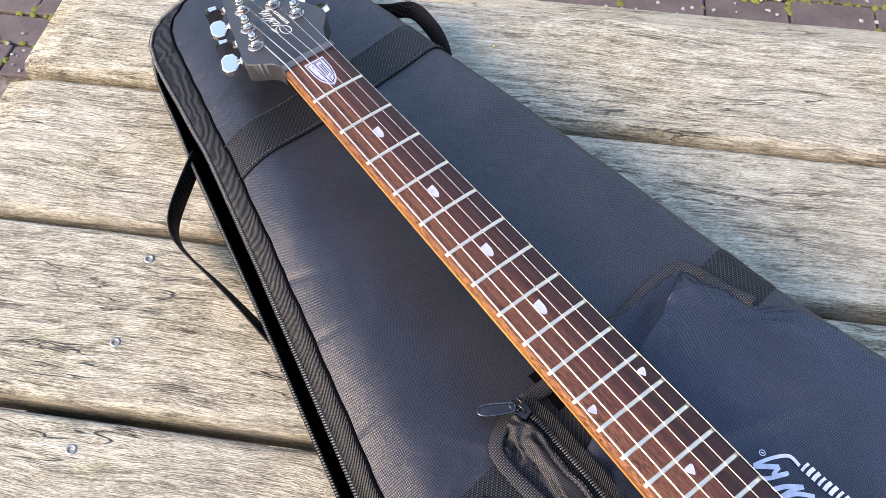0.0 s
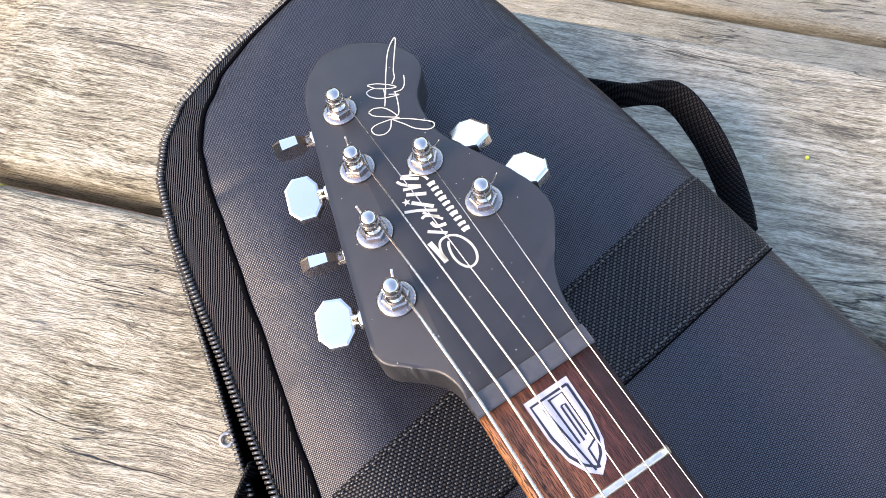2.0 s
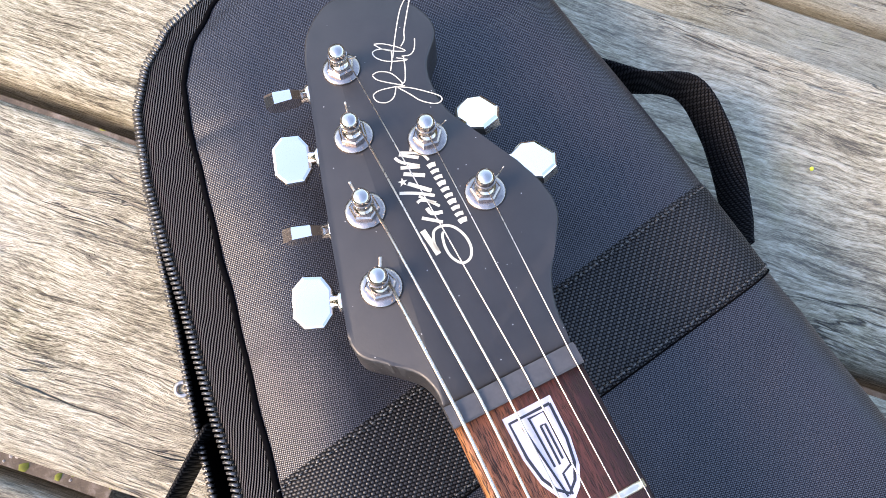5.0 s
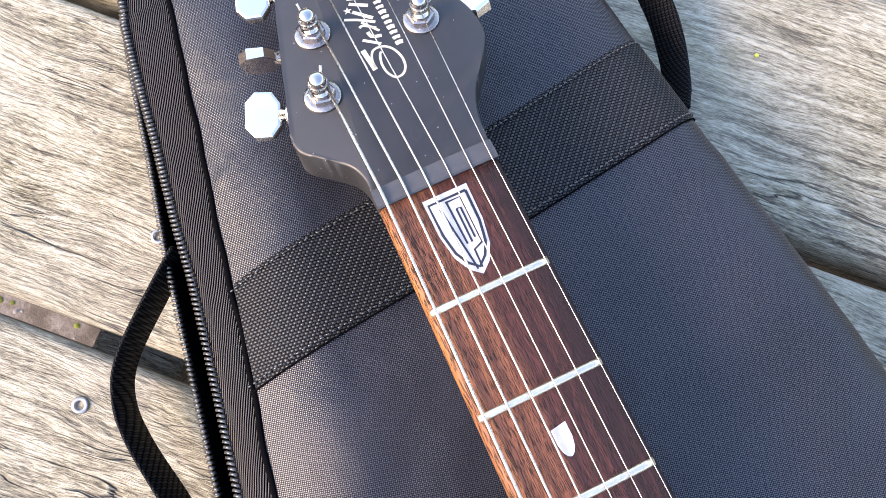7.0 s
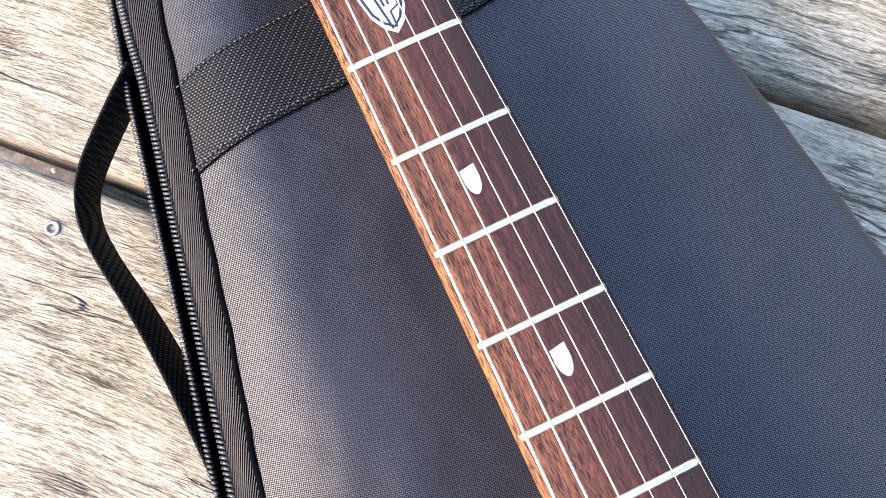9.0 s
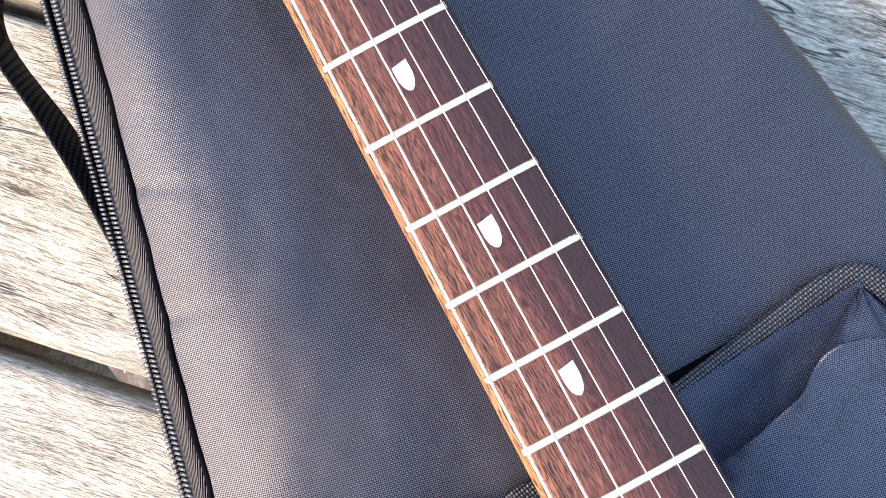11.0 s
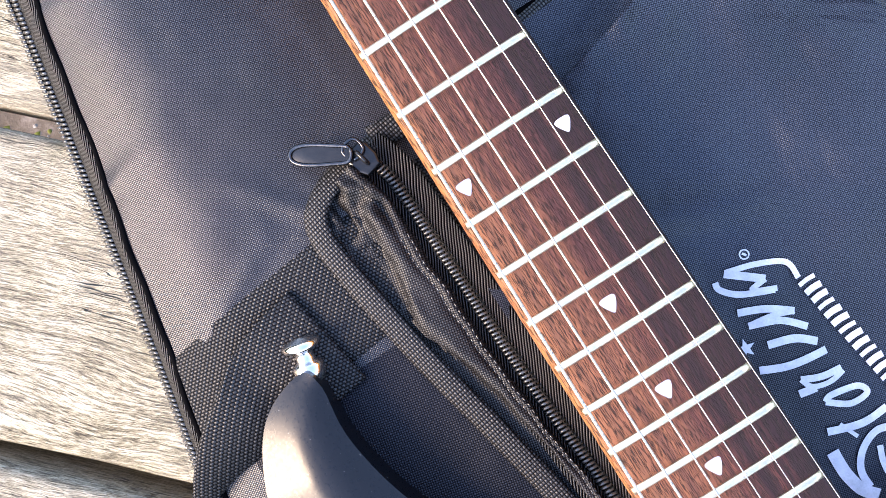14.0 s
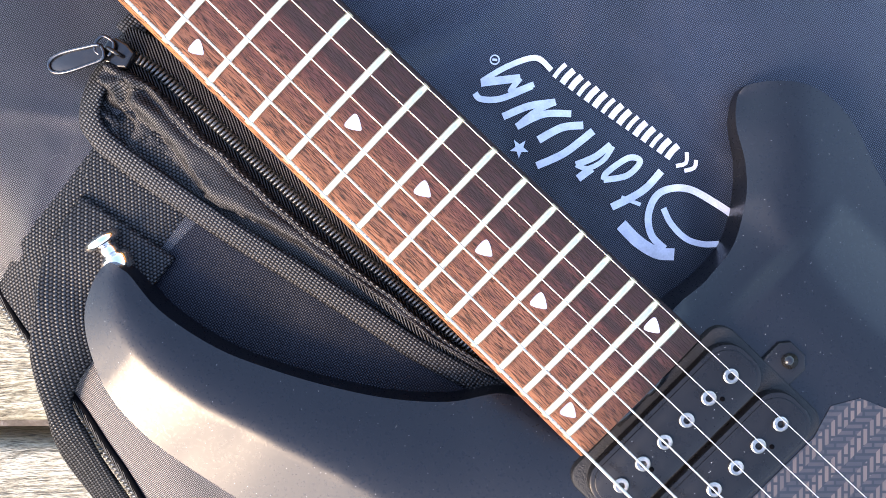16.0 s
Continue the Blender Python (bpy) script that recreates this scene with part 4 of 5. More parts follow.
def near(p, line):
    best = 9.0
    for a, b in zip(line, line[1:]):
        d = b - a
        t = max(0.0, min(1.0, (p - a).dot(d) / d.length_squared))
        best = min(best, (p - a - d * t).length)
    return best


smooth2 = lambda pts: [q.to_2d() for q in spline([(*p, 0) for p in pts], 5)]
EDGE_OL, EDGE_OR = smooth2(OUTER_LEFT + REAR[:4]), smooth2(REAR[4:] + OUTER_RIGHT)
EDGE_IL, EDGE_IR = smooth2(INNER_LEFT), smooth2(INNER_RIGHT)


def body_top(x, y):
    """Height of the carved top: a ridge along the outer bevel, soft rolls into the cutaways."""
    p = Vector((x, y))
    z = -0.0110
    w = lerp(x, (0.334, 0.345, 0.36, 0.38, 0.41, 0.46, 0.6), (0.003, 0.010, 0.016, 0.022, 0.027, 0.030, 0.035))
    z -= lerp(x, (0.334, 0.36, 0.40, 0.46), (0.002, 0.0055, 0.0085, 0.0095)) * max(0.0, 1 - near(p, EDGE_OL) / w)
    roll = lerp(x, (0.34, 0.37, 0.42, 0.47), (0.007, 0.014, 0.024, 0.034))
    k = max(0.0, 1 - near(p, EDGE_IL) / roll)
    z -= 0.30 * roll * k ** 1.8
    k = max(0.0, 1 - near(p, EDGE_OR) / 0.040)
    z -= 0.0110 * k ** 1.15
    k = max(0.0, 1 - near(p, EDGE_IR) / 0.022)
    z -= 0.0080 * k ** 1.9
    # the middle stands a little proud of the wings
    wing = max(0.0, abs(y) - 0.058) if x > 0.50 else max(0.0, y - 0.030)
    z -= min(0.006, wing * 0.16)
    tip = max(0.0, 1 - (x - 0.334) / 0.03)
    return z - 0.004 * tip


inside = []
for pitch, x0, x1 in ((0.0028, 0.334, 0.56), (0.011, 0.56, 0.86)):
    for i in range(int((x1 - x0) / pitch) + 1):
        for j in range(int(0.32 / pitch) + 1):
            p = Vector((x0 + i * pitch, -0.16 + j * pitch + (i % 2) * pitch / 2))
            hit = 0
            for a, b in zip(body_line, body_line[1:] + body_line[:1]):
                if (a.y > p.y) != (b.y > p.y) and p.x < a.x + (p.y - a.y) / (b.y - a.y) * (b.x - a.x):
                    hit += 1
            if hit % 2 and near(p, body_line + body_line[:1]) > pitch * 0.45:
                inside.append(p)
n_edge = len(body_line)
flat = geometry.delaunay_2d_cdt(body_line + inside, [(i, (i + 1) % n_edge) for i in range(n_edge)], [list(range(n_edge))], 1, 1e-6)
bm = bmesh.new()
top_verts = [bm.verts.new((p.x, p.y, body_top(p.x, p.y))) for p in flat[0]]
for q in flat[2]:
    bm.faces.new([top_verts[i] for i in q])
rim = [e for e in bm.edges if len(e.link_faces) == 1]
for depth in (-0.0035, -0.010, None):
    made = bmesh.ops.extrude_edge_only(bm, edges=rim)
    fresh = [g for g in made["geom"] if isinstance(g, bmesh.types.BMVert)]
    for vert in fresh:
        if depth is None:
            vert.co.z = -0.047
        else:
            vert.co.z = max(-0.046, vert.co.z + depth)
    rim = [g for g in made["geom"] if isinstance(g, bmesh.types.BMEdge) and all(v in fresh for v in g.verts)]
bmesh.ops.holes_fill(bm, edges=rim, sides=0)
body = part("body", bm, SATIN, guitar, "satin black carved body with bevelled horns", sharp=55)

# woven carbon inlay on the body's middle
bm = prism([(0.5475, 0.0300), (0.5440, 0.0415), (0.5490, 0.0500), (0.5600, 0.0545), (0.62, 0.0560), (0.66, 0.0), (0.62, -0.056), (0.5500, -0.045), (0.5475, -0.030)], -0.0120, -0.01075)
part("carbon_panel", bm, CARBON, guitar, "dark woven carbon panel", smooth=False)


def rounded(x0, x1, y0, y1, r, n=6):
    pts = []
    for cx, cy, a0 in ((x1 - r, y1 - r, 0), (x0 + r, y1 - r, 90), (x0 + r, y0 + r, 180), (x1 - r, y0 + r, 270)):
        for k in range(n + 1):
            a = radians(a0 + 90 * k / n)
            pts.append((cx + r * math.cos(a), cy + r * math.sin(a)))
    return pts


# neck pickup
pickup = new("pickup")
pickup.parent = guitar
pickup["label"] = "black double-coil pickup with bright pole screws"
part("mounting_ring", prism(rounded(0.4972, 0.5462, -0.0370, 0.0370, 0.006), -0.0125, -0.0088, 0.0012), RING_BLACK, pickup, sharp=40)
for s in (-1, 1):
    ear = [(0.5165, s * 0.036), (0.5165, s * 0.0445), (0.5190, s * 0.0475), (0.5255, s * 0.0475), (0.5290, s * 0.0440), (0.5290, s * 0.036)]
    part("ear", prism(ear if s > 0 else ear[::-1], -0.0125, -0.0094, 0.0008), PICKUP_BLACK, pickup, sharp=40)
    v, f = lathe([(0.0, -0.0094), (0.0024, -0.0092), (0.0027, -0.0088), (0.0, -0.0084)], Matrix.Translation((0.5230, s * 0.0425, 0)), 16)
    mesh_object("height_screw", v, f, DARK_METAL, pickup)
for cx in (0.5108, 0.5332):
    coil_part = part("coil", prism(rounded(cx - 0.0103, cx + 0.0103, -0.0345, 0.0345, 0.0085, 8), -0.0095, -0.0046, 0.0010), PICKUP_BLACK, pickup, sharp=40)
    part("coil_cap", prism(rounded(cx - 0.0088, cx + 0.0088, -0.0328, 0.0328, 0.0075, 8), -0.0050, -0.0042, 0.0004), PICKUP_BLACK, pickup, sharp=40)
    for k in range(6):
        y = -0.0252 + k * 0.01008
        v, f = lathe([(0.0, -0.0048), (0.0011, -0.0047), (0.0012, -0.0033), (0.0021, -0.0032), (0.0025, -0.0035), (0.0026, -0.0046)], Matrix.Translation((cx, y, 0)), 18)
        mesh_object("pole_screw", v, f, STEEL, pickup, smooth=False)
    # flat black discs in place of the shaded depth of small holes
    for k in (-0.0145, 0.0180):
        v, f = lathe([(0.0, -0.00405), (0.0008, -0.0040), (0.0009, -0.0046)], Matrix.Translation((cx + 0.0035, k, 0)), 10)
        mesh_object("hole_shade_disc", v, f, LINING, pickup)
# truss rod wheel in the gap behind the fretboard
m = axis_pose((0.4950, -0.001, -0.0085), (0, 1, 0))
v, f = lathe([(0.0, -0.011), (0.0034, -0.011), (0.0036, -0.004), (0.0030, -0.003), (0.0030, 0.003), (0.0036, 0.004), (0.0034, 0.011), (0.0, 0.011)], m, 14)
mesh_object("truss_rod_wheel", v, f, DARK_METAL, guitar, "dark metal truss rod wheel")

# strap button on the horn
m = axis_pose((0.3345, -0.0945, -0.0245), (-0.80, 0.22, 0.16))
v, f = lathe([(0.0, -0.004), (0.0052, -0.004), (0.0056, 0.0012), (0.0050, 0.0022), (0.0034, 0.0030), (0.0032, 0.0058), (0.0040, 0.0068), (0.0066, 0.0076), (0.0068, 0.0092), (0.0056, 0.0104), (0.0, 0.0110)], m, 28)
mesh_object("strap_button", v, f, CHROME, guitar, "chrome strap button")


# ---- pockets, trims and zips of the bag ----
def on_bag(points, lift, per=6):
    out = []
    for p in spline([(*q, 0) for q in points], per):
        out.append(Vector((p.x, p.y, bag_top(p.x, min(p.y, bag_right(p.x))) + lift)))
    return out


draped("side_pocket", (0.345, -0.128), (0.344, -0.060), (0.475, -0.033), (0.475, -0.128), 20, 16, 0.0012, SIDE_CLOTH, "flat navy black nylon side pocket")
cord = [(0.280, -0.030), (0.2835, -0.050), (0.2905, -0.0630), (0.300, -0.0665), (0.315, -0.0655), (0.335, -0.0625), (0.360, -0.0580), (0.385, -0.0525), (0.410, -0.0475), (0.435, -0.0430), (0.462, -0.0355), (0.49, -0.025)]
v, f = ribbon(on_bag(cord, 0.0030), (0.1, 1, 0.12), 0.0084, 0.0026)
mesh_object("pocket_binding", v, f, TRIM, bag, "black ribbed binding tape")

# slack cloth beside the pocket zip
low = on_bag([(0.289, -0.0600), (0.300, -0.0625), (0.315, -0.0615), (0.335, -0.0590), (0.360, -0.0545), (0.385, -0.0490), (0.410, -0.0440), (0.435, -0.0395), (0.470, -0.030)], 0.0022)
high = on_bag([(0.284, -0.0440), (0.297, -0.0400), (0.315, -0.0395), (0.335, -0.0390), (0.360, -0.0385), (0.385, -0.0370), (0.410, -0.0350), (0.435, -0.0330), (0.470, -0.0270)], 0.0030)
verts = []
FLAP_T = (0.0, 0.06, 0.14, 0.22, 0.30, 0.36, 0.40, 0.46, 0.54, 0.62, 0.70, 0.76, 0.80, 0.84, 0.88, 0.92, 0.96, 1.0)
for i, (a, b) in enumerate(zip(low, high)):
    k = i / (len(low) - 1)
    lip = 0.40 + 0.10 * math.sin(11 * k) - 0.24 * math.exp(-((k - 0.43) / 0.05) ** 2) - 0.18 * max(0.0, k - 0.7)
    crumple = max(0.0, 1 - abs(k - 0.10) / 0.15)
    for t in FLAP_T:
        p = a.lerp(b, t)
        # a sunken strip, the turned-over lip, its flat top, a stitched ridge
        rise = max(0.0, min(1.0, (t - lip) / 0.09))
        z = -0.0012 + 0.0075 * rise * rise * (3 - 2 * rise) - 0.0022 * max(0.0, t - lip - 0.1)
        z += 0.0009 * math.exp(-((t - 0.88) / 0.04) ** 2) - 0.0007 * math.exp(-((t - 0.79) / 0.03) ** 2)
        z += 0.0011 * math.exp(-((k - 0.43) / 0.05) ** 2) * math.sin(math.pi * t)
        z += crumple * 0.0055 * (0.8 - 2.2 * abs(noise.noise((p.x * 130, p.y * 150, 2.0))))
        z += 0.0007 * noise.noise((p.x * 70, t * 5, 7.0)) * (1 - crumple)
        if t in (0.0, 1.0):
            z = 0.0
        verts.append((p.x, p.y + 0.0012 * noise.noise((p.x * 90, t * 3, 7)), p.z + z))
mesh_object("pocket_flap", verts, grid_faces(len(low), len(FLAP_T)), FLAP_CLOTH, bag, "crumpled black nylon flap beside the pocket zip")
for col in (12, 15):
    line = [Vector(verts[i * len(FLAP_T) + col]) + Vector((0, 0, 0.0003)) for i in range(12, len(low))]
    v, f = coil(line, 0.0026, (0.0018, 0.0005, 0.0004), (0, 0, 1), 0.1)
    tagged(mesh_object("flap_stitching", v, f, TEETH, bag), kind="stuff")
zip_line = [(0.2830, -0.0395), (0.295, -0.0355), (0.322, -0.0345), (0.355, -0.0340), (0.386, -0.0330), (0.418, -0.0310), (0.446, -0.0292), (0.48, -0.024)]
v, f = ribbon(on_bag(zip_line, 0.0043), (0, 1, 0.10), 0.019, 0.0012)
mesh_object("pocket_zip_tape", v, f, TWILL, bag, "black pocket zip tape")
v, f = coil(on_bag(zip_line, 0.0058), 0.0016, (0.0011, 0.0046, 0.0016), (0, 0, 1), 0.15)
tagged(mesh_object("pocket_zip_teeth", v, f, TEETH, bag), kind="stuff")

# slider with its long pull
sz = bag_top(0.284, -0.04) + 0.0075
bm = prism([(-0.0050, -0.0028), (-0.0030, -0.0046), (0.0020, -0.0046), (0.0055, -0.0030), (0.0055, 0.0030), (0.0020, 0.0046), (-0.0030, 0.0046), (-0.0050, 0.0028)], -0.0018, 0.0018, 0.0007)
slider = part("zip_slider", bm, DARK_METAL, bag, "glossy black zip slider", smooth=False)
slider.matrix_basis = pose(0.2845, -0.0400, sz, 0, 0, 15)
v, f = tube(spline([(-0.003, 0, 0.001), (-0.002, 0, 0.0042), (0.0015, 0, 0.0044), (0.003, 0, 0.001)], 5), 0.0008, 8)
mesh_object("bridge", v, f, DARK_METAL, slider)
v, f = tube([p for p in spline([(-0.0020, -0.0028, 0.003), (-0.0060, -0.0030, 0.0033), (-0.0072, 0.0, 0.0034), (-0.0060, 0.0030, 0.0033), (-0.0020, 0.0028, 0.003), (-0.0010, 0, 0.0030)], 5, True)], 0.0006, 8)
mesh_object("ring", v, f, GUNMETAL, slider)
pull_pts = [(p.x, p.y * 0.74) for p in spline([(0.0, -0.0030, 0), (0.006, -0.0042, 0), (0.015, -0.0046, 0), (0.0195, -0.0030, 0), (0.0208, 0.0, 0), (0.0195, 0.0030, 0), (0.015, 0.0046, 0), (0.006, 0.0042, 0), (0.0, 0.0030, 0)], 4, True)]
pull = part("zip_pull", prism(pull_pts, -0.0009, 0.0009, 0.0006), DARK_METAL, slider, "glossy black zip pull", smooth=True, sharp=40)
pull.matrix_basis = pose(-0.0035, -0.002, 0.0030, 0, 8, 222)
rim_pts = [Vector((x, y, 0.0010)) for x, y in pull_pts]
v, f = tube(rim_pts + rim_pts[:1], 0.0007, 6)
rim_ob = mesh_object("pull_rim", v, f, GUNMETAL, slider)
rim_ob.matrix_basis = pull.matrix_basis.copy()

# large front pocket with a gaping mouth
MOUTH_Y = [-0.03, 0.0, 0.030, 0.050, 0.065, 0.078, 0.083, 0.091, 0.099, 0.106, 0.118]
MOUTH_X = [0.325, 0.311, 0.2985, 0.2940, 0.2900, 0.2835, 0.2825, 0.2850, 0.2900, 0.2965, 0.3080]


def pocket_z(x, y):
    base = bag_top(x, min(y, bag_right(x))) + 0.0040 * max(0.15, min(1.0, (bag_right(x) - y) / 0.04))
    m = lerp(y, MOUTH_Y, MOUTH_X)
    k = max(0.0, 1 - (x - m) / 0.045)
    base += 0.0115 * k * k * max(0.0, min(1.0, (y - 0.02) / 0.03)) * max(0.0, min(1.0, (0.118 - y) / 0.02))
    # a long soft fold, and small ones by the mouth
    d = (x - 0.356) - (y - 0.036) * 0.36
    base -= 0.0045 * math.exp(-(d / 0.0065) ** 2) * max(0.0, min(1.0, (0.105 - y) / 0.06))
    base += 0.0022 * math.exp(-((d - 0.016) / 0.012) ** 2)
    d2 = (y - 0.090) - (x - 0.285) * 0.55
    base += 0.0018 * math.exp(-(d2 / 0.005) ** 2) * k
    base += 0.0026 * k * (0.5 - abs(noise.noise((x * 75 + y * 30, y * 70 - x * 20, 5.1))) * 2)
    return base + 0.0016 * noise.noise((x * 30, y * 45, 3.3)) + 0.0007 * noise.noise((x * 90 + y * 60, y * 90, 8.8))


def pocket_right(x):
    return lerp(x, (0.28, 0.30, 0.314, 0.330, 0.36, 0.62), (0.109, 0.114, 0.120, 0.140, bag_right(0.36) - 0.006, bag_right(0.62) - 0.006))


verts, n_r, n_c = [], 70, 46
for i in range(-1, n_r + 1):
    s = max(0, i) / n_r
    for j in range(n_c + 1):
        t = j / n_c
        y = -0.028 + (0.112 + 0.028) * t
        m = lerp(y, MOUTH_Y, MOUTH_X)
        x = m + (0.60 - m) * s ** 1.3
        yy = -0.028 + (pocket_right(x) + 0.028) * t
        z = pocket_z(x, yy)
        if i < 0:
            x, z = x + 0.0015, z - 0.004
        if j == n_c:
            z = bag_top(x, min(yy, bag_right(x))) + 0.0005
        verts.append((x, yy, z))
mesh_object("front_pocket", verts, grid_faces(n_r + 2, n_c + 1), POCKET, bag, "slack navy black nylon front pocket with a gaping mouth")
# near-black sheet that gives the pocket mouth its deep shade
draped("pocket_shade_sheet", (0.268, -0.02), (0.268, 0.106), (0.330, 0.112), (0.330, -0.02), 14, 14, 0.0011, LINING, "near-black sheet for the shade inside the pocket")
# inner cloth wall of the mouth, gathered towards its upper corner
verts = []
for i in range(25):
    s = i / 24
    a = Vector((0.2745 - 0.004 * s, 0.020 + 0.083 * s, 0))
    b = Vector((0.310 - 0.016 * s, 0.026 + 0.070 * s, 0))
    for j in range(9):
        t = j / 8
        p = a.lerp(b, t)
        verts.append((p.x, p.y, bag_top(p.x, p.y) + 0.0022 + 0.0030 * (1 - t) - 0.0008 * math.sin(math.pi * t) + 0.0016 * math.sin(5 * t + 6 * s) * t * (1 - t) * 2))
mesh_object("mouth_wall", verts, grid_faces(25, 9), POCKET, bag)
# gathered gusset that fans out from the mouth's upper corner to the pocket's lip
apex = Vector((0.2715, 0.1025, bag_top(0.2715, 0.1025) + 0.0042))
verts = []
for i in range(29):
    s = i / 28
    y = 0.072 + 0.044 * s
    lip = Vector((lerp(y, MOUTH_Y, MOUTH_X) + 0.0015, y, pocket_z(lerp(y, MOUTH_Y, MOUTH_X), y) - 0.0012))
    for j in range(11):
        t = j / 10
        p = apex.lerp(lip, t)
        fold = 0.0024 * abs(math.sin(3.2 * math.pi * s + 0.5)) * math.sin(math.pi * min(1.0, t + 0.15))
        verts.append((p.x, p.y + 0.0010 * math.sin(9 * s) * t * (1 - t), p.z - 0.0014 + fold))
mesh_object("gusset", verts, grid_faces(29, 11), POCKET, bag, "gathered navy black cloth in the corner of the pocket mouth")
trim = [(0.280, -0.034), (0.2800, 0.0), (0.2760, 0.030), (0.2730, 0.053), (0.2705, 0.070), (0.2680, 0.088), (0.2685, 0.1005), (0.2715, 0.1065), (0.2780, 0.1095), (0.2890, 0.1125), (0.3020, 0.1165), (0.3150, 0.1220)]
pts = on_bag(trim, 0.0030)
v, f = ribbon(pts, [Vector((-(b - a).y, (b - a).x, 0)).normalized() + Vector((0, 0, 0.15)) for a, b in zip(pts, pts[1:] + [pts[-1] * 2 - pts[-2]])], 0.0098, 0.0034)
mesh_object("mouth_binding", v, f, TRIM, bag, "ribbed black binding round the pocket mouth")

# webbing that leaves the second band, arches over the open edge, twists and falls to the table
on_top = lambda x, y, lift: Vector((x, y, bag_top(x, max(y, bag_seam(x))) + lift))
rims = [(on_top(0.3085, -0.086, 0.0020), on_top(0.348, -0.080, 0.0020)), (on_top(0.3120, -0.100, 0.0050), on_top(0.350, -0.097, 0.0035)), (Vector((0.3170, -0.110, 0.0955)), Vector((0.3500, -0.108, 0.0880))),
        (Vector((0.3265, -0.1240, 0.0985)), Vector((0.3500, -0.1155, 0.0885))), (Vector((0.3360, -0.1380, 0.0970)), Vector((0.3505, -0.1255, 0.0875))), (Vector((0.3450, -0.1475, 0.0920)), Vector((0.3520, -0.1370, 0.0865))),
        (Vector((0.3520, -0.1545, 0.0860)), Vector((0.3565, -0.1470, 0.0830))), (Vector((0.3585, -0.1640, 0.0770)), Vector((0.3660, -0.1540, 0.0760))), (Vector((0.3660, -0.1745, 0.0640)), Vector((0.3750, -0.1630, 0.0650))),
        (Vector((0.3800, -0.1860, 0.0480)), Vector((0.3880, -0.1740, 0.0500))), (Vector((0.3950, -0.1980, 0.0310)), Vector((0.4010, -0.1860, 0.0330))), (Vector((0.4130, -0.2130, 0.0080)), Vector((0.4200, -0.2010, 0.0090)))]
near_rim, far_rim = spline([a for a, b in rims], 6), spline([b for a, b in rims], 6)
path = [(a + b) / 2 for a, b in zip(near_rim, far_rim)]
v, f = ribbon(path, [b - a for a, b in zip(near_rim, far_rim)], [(b - a).length for a, b in zip(near_rim, far_rim)], 0.0022)
mesh_object("hanging_strap", v, f, WEBBING, bag, "black webbing strap arching and twisting over the edge")
# the maker's mark on the pocket as plain white strokes
def print_line(width, points, per=6):
    """A printed stroke; millimetres on the pocket."""
    pts = [(p.x, p.y) for p in spline([(x / 1000, y / 1000, 0) for x, y in points], per)]
    return flat_line(pts, width / 1000, 0.0007, WHITE_PRINT, bag, "printed_stroke", pocket_z)


print_line(4.4, [(456.0, 41.0), (465.0, 41.0), (473.0, 43.0), (478.0, 47.0)])
print_line(2.6, [(474.0, 46.0), (467.0, 46.0), (461.0, 50.0), (458.0, 57.0), (460.0, 63.0), (466.0, 68.0), (477.0, 71.0), (484.0, 72.0)])
print_line(2.2, [(463.0, 56.0), (469.0, 54.0), (477.0, 54.0), (483.0, 57.0), (487.0, 61.0)])
print_line(2.7, [(449.0, 43.0), (453.0, 55.0), (453.0, 65.0)])
print_line(1.4, [(449.0, 48.0), (456.0, 51.0)])
print_line(2.2, [(440.0, 48.0), (445.0, 55.0), (445.0, 62.0), (441.0, 60.0), (439.0, 51.0), (440.0, 48.0)])
print_line(2.8, [(433.0, 42.0), (434.0, 48.0)])
print_line(2.4, [(429.0, 45.0), (432.0, 52.0), (433.0, 59.0)])
print_line(1.8, [(429.0, 45.0), (433.0, 47.0), (435.0, 53.0), (434.0, 59.0)])
print_line(2.7, [(419.0, 35.0), (423.0, 45.0), (425.0, 58.0)])
print_line(2.8, [(413.0, 42.0), (416.0, 51.0), (421.0, 57.0)])
print_line(2.5, [(404.0, 40.0), (408.0, 50.0), (415.0, 57.0)])
print_line(2.6, [(398.0, 39.0), (402.0, 48.0), (408.0, 56.0)])
print_line(2.2, [(385.0, 38.0), (388.0, 38.0), (393.0, 43.0), (398.0, 54.0)])
print_line(2.8, [(384.0, 42.0), (393.0, 53.0)])
print_line(2.0, [(384.0, 43.0), (387.0, 53.0), (392.0, 62.0), (399.0, 63.0)])
print_line(2.0, [(408.0, 56.0), (405.0, 48.0), (404.0, 40.0)])
print_line(2.0, [(393.0, 53.0), (394.0, 47.0), (398.0, 55.0)])
# a row of upright bars beside them
for k in range(15):
    x = 401.5 + k * 3.55
    y = 61.8 + k * 0.56
    print_line(2.3 if k % 3 else 1.6, [(x, y), (x - 0.4, y + 3.2), (x - 0.2, y + 6.4)], 2)
print_line(1.5, [(455.5, 70.0), (457.5, 73.5), (455.0, 76.5)], 3)
print_line(1.5, [(459.0, 71.0), (461.0, 74.5), (459.5, 77.0)], 3)
# small star and ring
star = []
for k in range(10):
    r = 0.0036 if k % 2 == 0 else 0.0015
    star.append((0.4101 + r * math.cos(math.pi * k / 5 + 0.4), 0.0351 + r * math.sin(math.pi * k / 5 + 0.4)))
mesh_object("printed_star", [(x, y, pocket_z(x, y) + 0.0008) for x, y in star], [tuple(range(10))], WHITE_PRINT, bag, smooth=False)
ring = [(0.3820 + 0.0016 * math.cos(a), 0.0512 + 0.0016 * math.sin(a)) for a in np.linspace(0, 2 * math.pi, 19)]
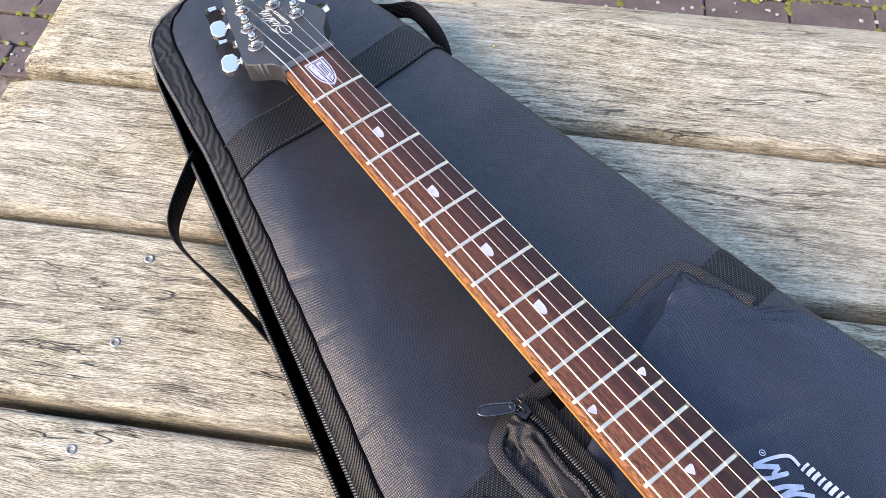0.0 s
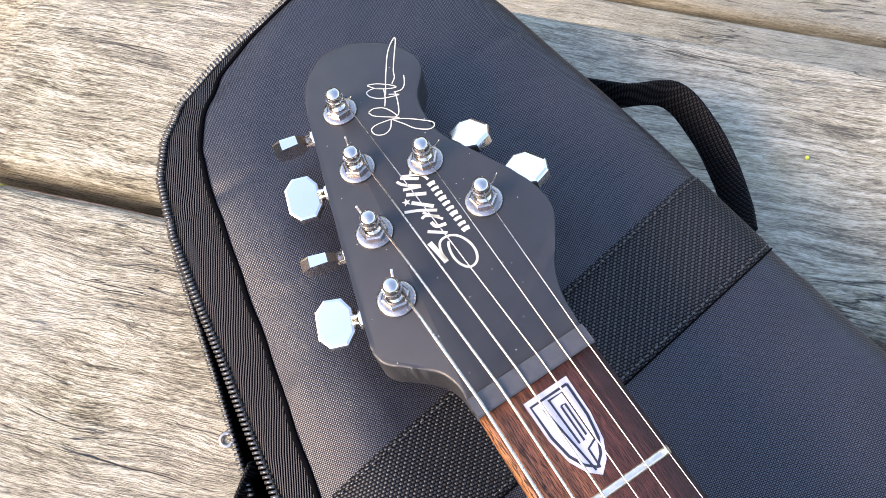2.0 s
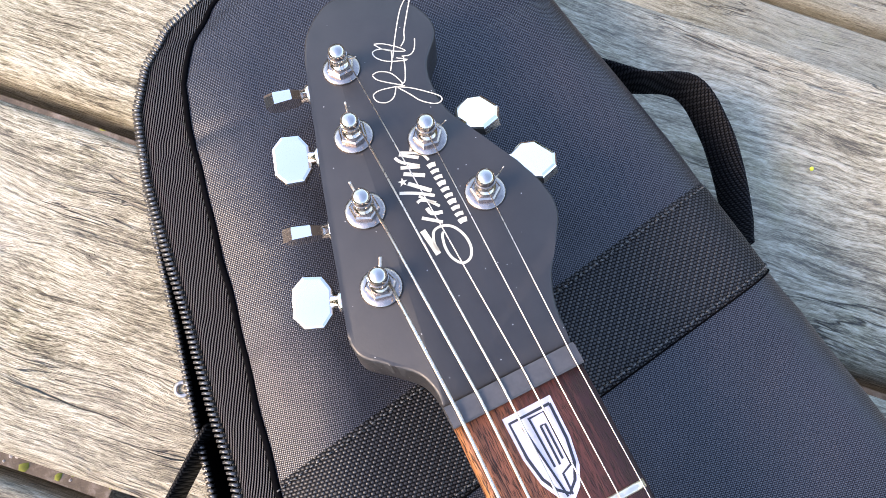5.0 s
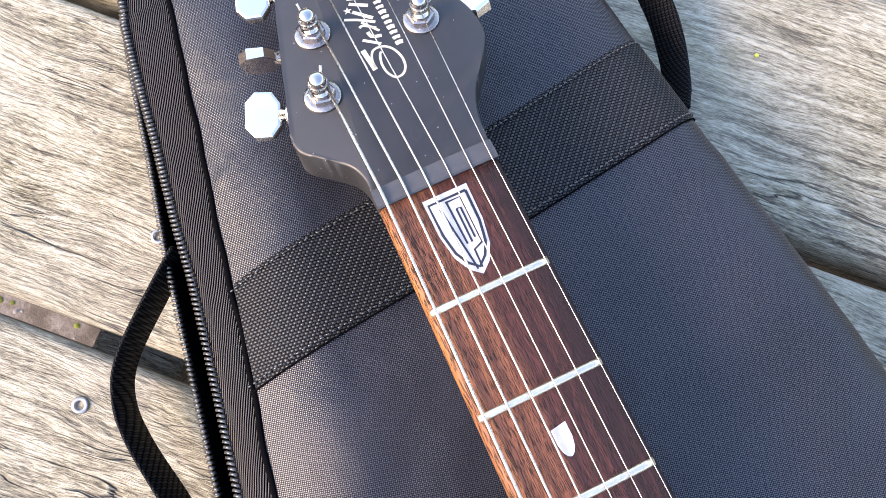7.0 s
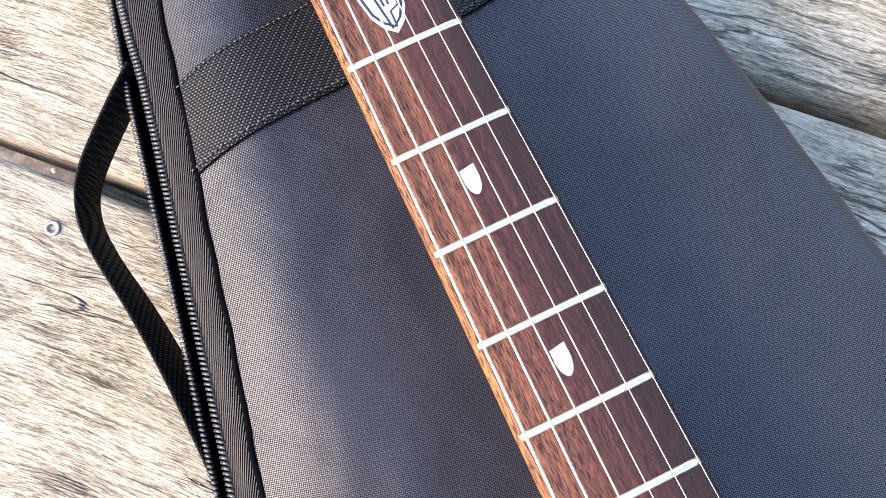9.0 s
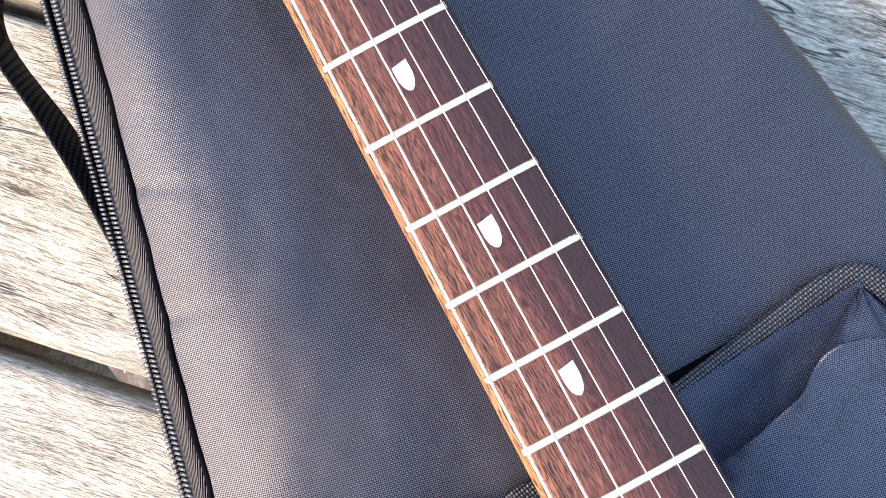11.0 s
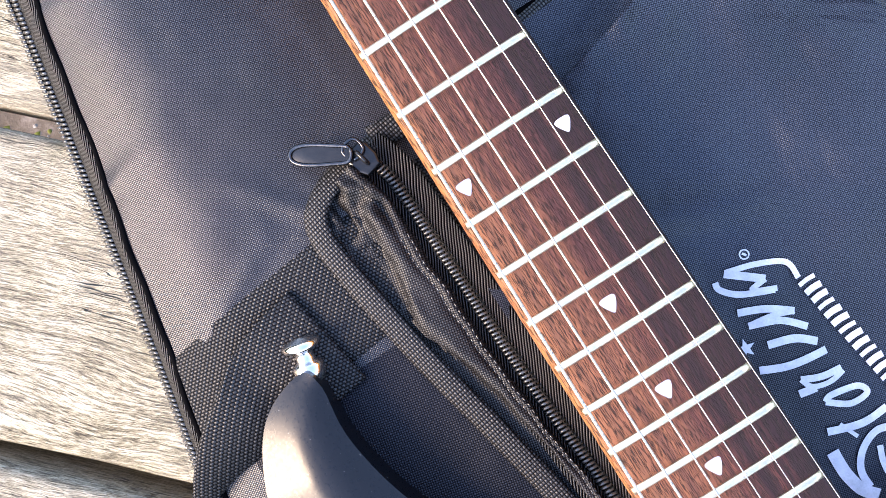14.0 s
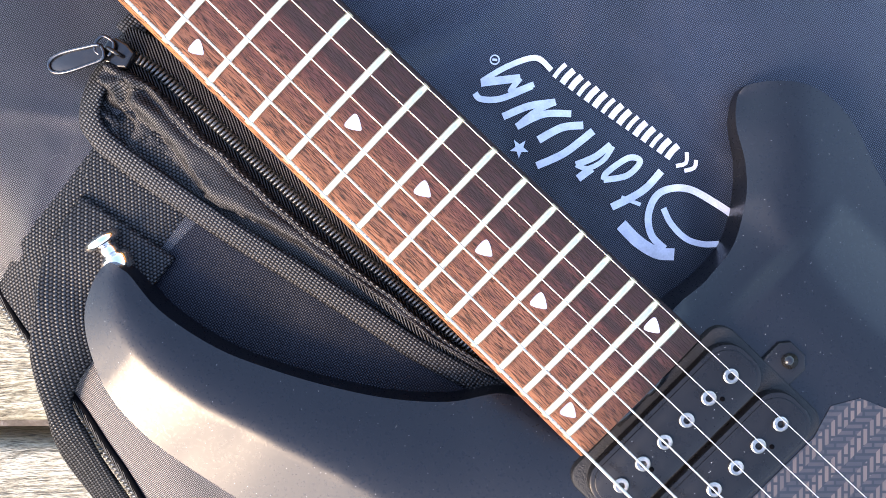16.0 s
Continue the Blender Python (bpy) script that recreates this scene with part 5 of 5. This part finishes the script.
flat_line(ring, 0.0005, 0.0007, WHITE_PRINT, bag, "printed_ring", pocket_z)
flat_line([(0.3813, 0.0507), (0.3827, 0.0517)], 0.0008, 0.0007, WHITE_PRINT, bag, "printed_bar", pocket_z)

# frayed threads
rnd = random.Random(5)
frays = []
for k in range(9):
    x, y = 0.2950 + rnd.uniform(-0.004, 0.012), -0.0690 - rnd.uniform(0, 0.012)
    a = rnd.uniform(2.2, 4.4)
    z = bag_top(x, y) + 0.002
    frays.append(([(x, y, z), (x + 0.003 * math.cos(a), y + 0.003 * math.sin(a), z + 0.001), (x + 0.006 * math.cos(a + 0.5), y + 0.006 * math.sin(a + 0.5), z + rnd.uniform(-0.001, 0.001))], 0.00006))
verts, faces = [], []
for pts, r in frays:
    v, f = tube(spline(pts, 3), r, 4)
    faces += [tuple(i + len(verts) for i in q) for q in f]
    verts += v
tagged(mesh_object("frayed_thread", verts, faces, TEETH, bag), kind="stuff")

# a bud on the far boards
v, f = lathe([(0.0, -0.001), (0.0008, 0.0), (0.0011, 0.0006), (0.0008, 0.0013), (0.0, 0.0016)], n=10)
bud = mesh_object("bud", [p + Vector((0, 0, 0.0010)) for p in v], f, BUD)
bud.matrix_basis = pose(-0.029, 0.1965, 0.0, 20, 10, 30)
tagged(bud, "tiny yellow-green bud on the weathered boards", "bud")

# ---- paving under and beyond the table ----
pavement = group("pavement", Matrix.Translation((0, 0, GROUND_Z)) @ Matrix.Rotation(radians(45), 4, 'Z'), "dark worn paving bricks with mossy joints", "pavement", kind="structure")
PAVER = plain("dark paving brick", (0.072, 0.054, 0.048), 0.8, 0, 0.7, 120, vary=0.45)
bm = prism(rounded(-0.098, 0.098, -0.047, 0.047, 0.006, 2), -0.04, 0.0, 0.004, 2)
brick = part("paving_brick", bm, PAVER, pavement, smooth=False)
brick_mesh = brick.data
spots = []
for j in range(13):
    for i in range(16):
        spots.append((-1.75 + i * 0.2 + (j % 2) * 0.1, 0.80 + j * 0.1))
rnd = random.Random(9)
for k, (x, y) in enumerate(spots):
    ob = brick if k == 0 else new("paving_brick", brick_mesh)
    ob.parent = pavement
    ob.matrix_basis = pose(x, y, rnd.uniform(-0.004, 0.003), rnd.uniform(-1, 1), rnd.uniform(-1, 1), rnd.uniform(-1, 1))
# moss in the joints and pale litter
def blobs(count, seed, size, flat_k, zone, z):
    rnd = random.Random(seed)
    verts, faces = [], []
    for _ in range(count):
        x, y = zone(rnd)
        r = size * rnd.uniform(0.4, 1.3)
        base = len(verts)
        n = 6
        verts.append((x, y, z + r * flat_k))
        for k in range(n):
            a = 2 * math.pi * k / n
            q = r * rnd.uniform(0.6, 1.2)
            verts.append((x + q * math.cos(a), y + q * math.sin(a), z - 0.002))
        faces += [(base, base + 1 + k, base + 1 + (k + 1) % n) for k in range(n)]
    return verts, faces


def joint(rnd):
    j = rnd.randrange(13)
    if rnd.random() < 0.72:
        return rnd.uniform(-1.8, 1.4), 0.85 + j * 0.1 + rnd.gauss(0, 0.006)
    return -1.75 + rnd.randrange(16) * 0.2 + (j % 2) * 0.1 + 0.1 + rnd.gauss(0, 0.006), 0.80 + j * 0.1 + rnd.uniform(-0.05, 0.05)


v, f = blobs(4200, 3, 0.011, 0.5, joint, 0.0)
moss = mesh_object("joint_moss", v, f, MOSS)
moss.matrix_world = pavement.matrix_world.copy()
tagged(moss, "yellow-green moss growing in the paving joints", "moss", kind="stuff")
def earth(rnd):
    # bare, mossy ground beyond the table's end
    if rnd.random() < 0.5:
        t = rnd.uniform(0, 1)
        return -0.95 + 0.18 * t + rnd.gauss(0, 0.03), 0.75 - 0.8 * t + rnd.gauss(0, 0.02)
    return rnd.uniform(-1.8, -0.35), rnd.uniform(-0.3, 0.75)


v2, f2 = blobs(1500, 6, 0.006, 0.6, earth, -0.010)
tuft = mesh_object("ground_moss", v2, f2, MOSS)
tuft.matrix_world = pavement.matrix_world.copy()
tagged(tuft, "yellow-green moss cushions on the bare ground", "moss", kind="stuff")
# small pale stones strewn over the paving and the bare earth
v, f = blobs(1700, 4, 0.0060, 0.5, lambda r: (r.uniform(-1.8, 1.4), r.uniform(0.75, 2.05)), 0.003)
v2, f2 = blobs(900, 8, 0.004, 0.6, lambda r: (r.uniform(-1.8, -0.3), r.uniform(-0.4, 0.75)), -0.010)
f += [tuple(i + len(v) for i in q) for q in f2]
v += v2
litter = mesh_object("pebble_litter", v, f, LITTER)
litter.matrix_world = pavement.matrix_world.copy()
tagged(litter, "small pale pebbles scattered on the paving", "litter", kind="stuff")
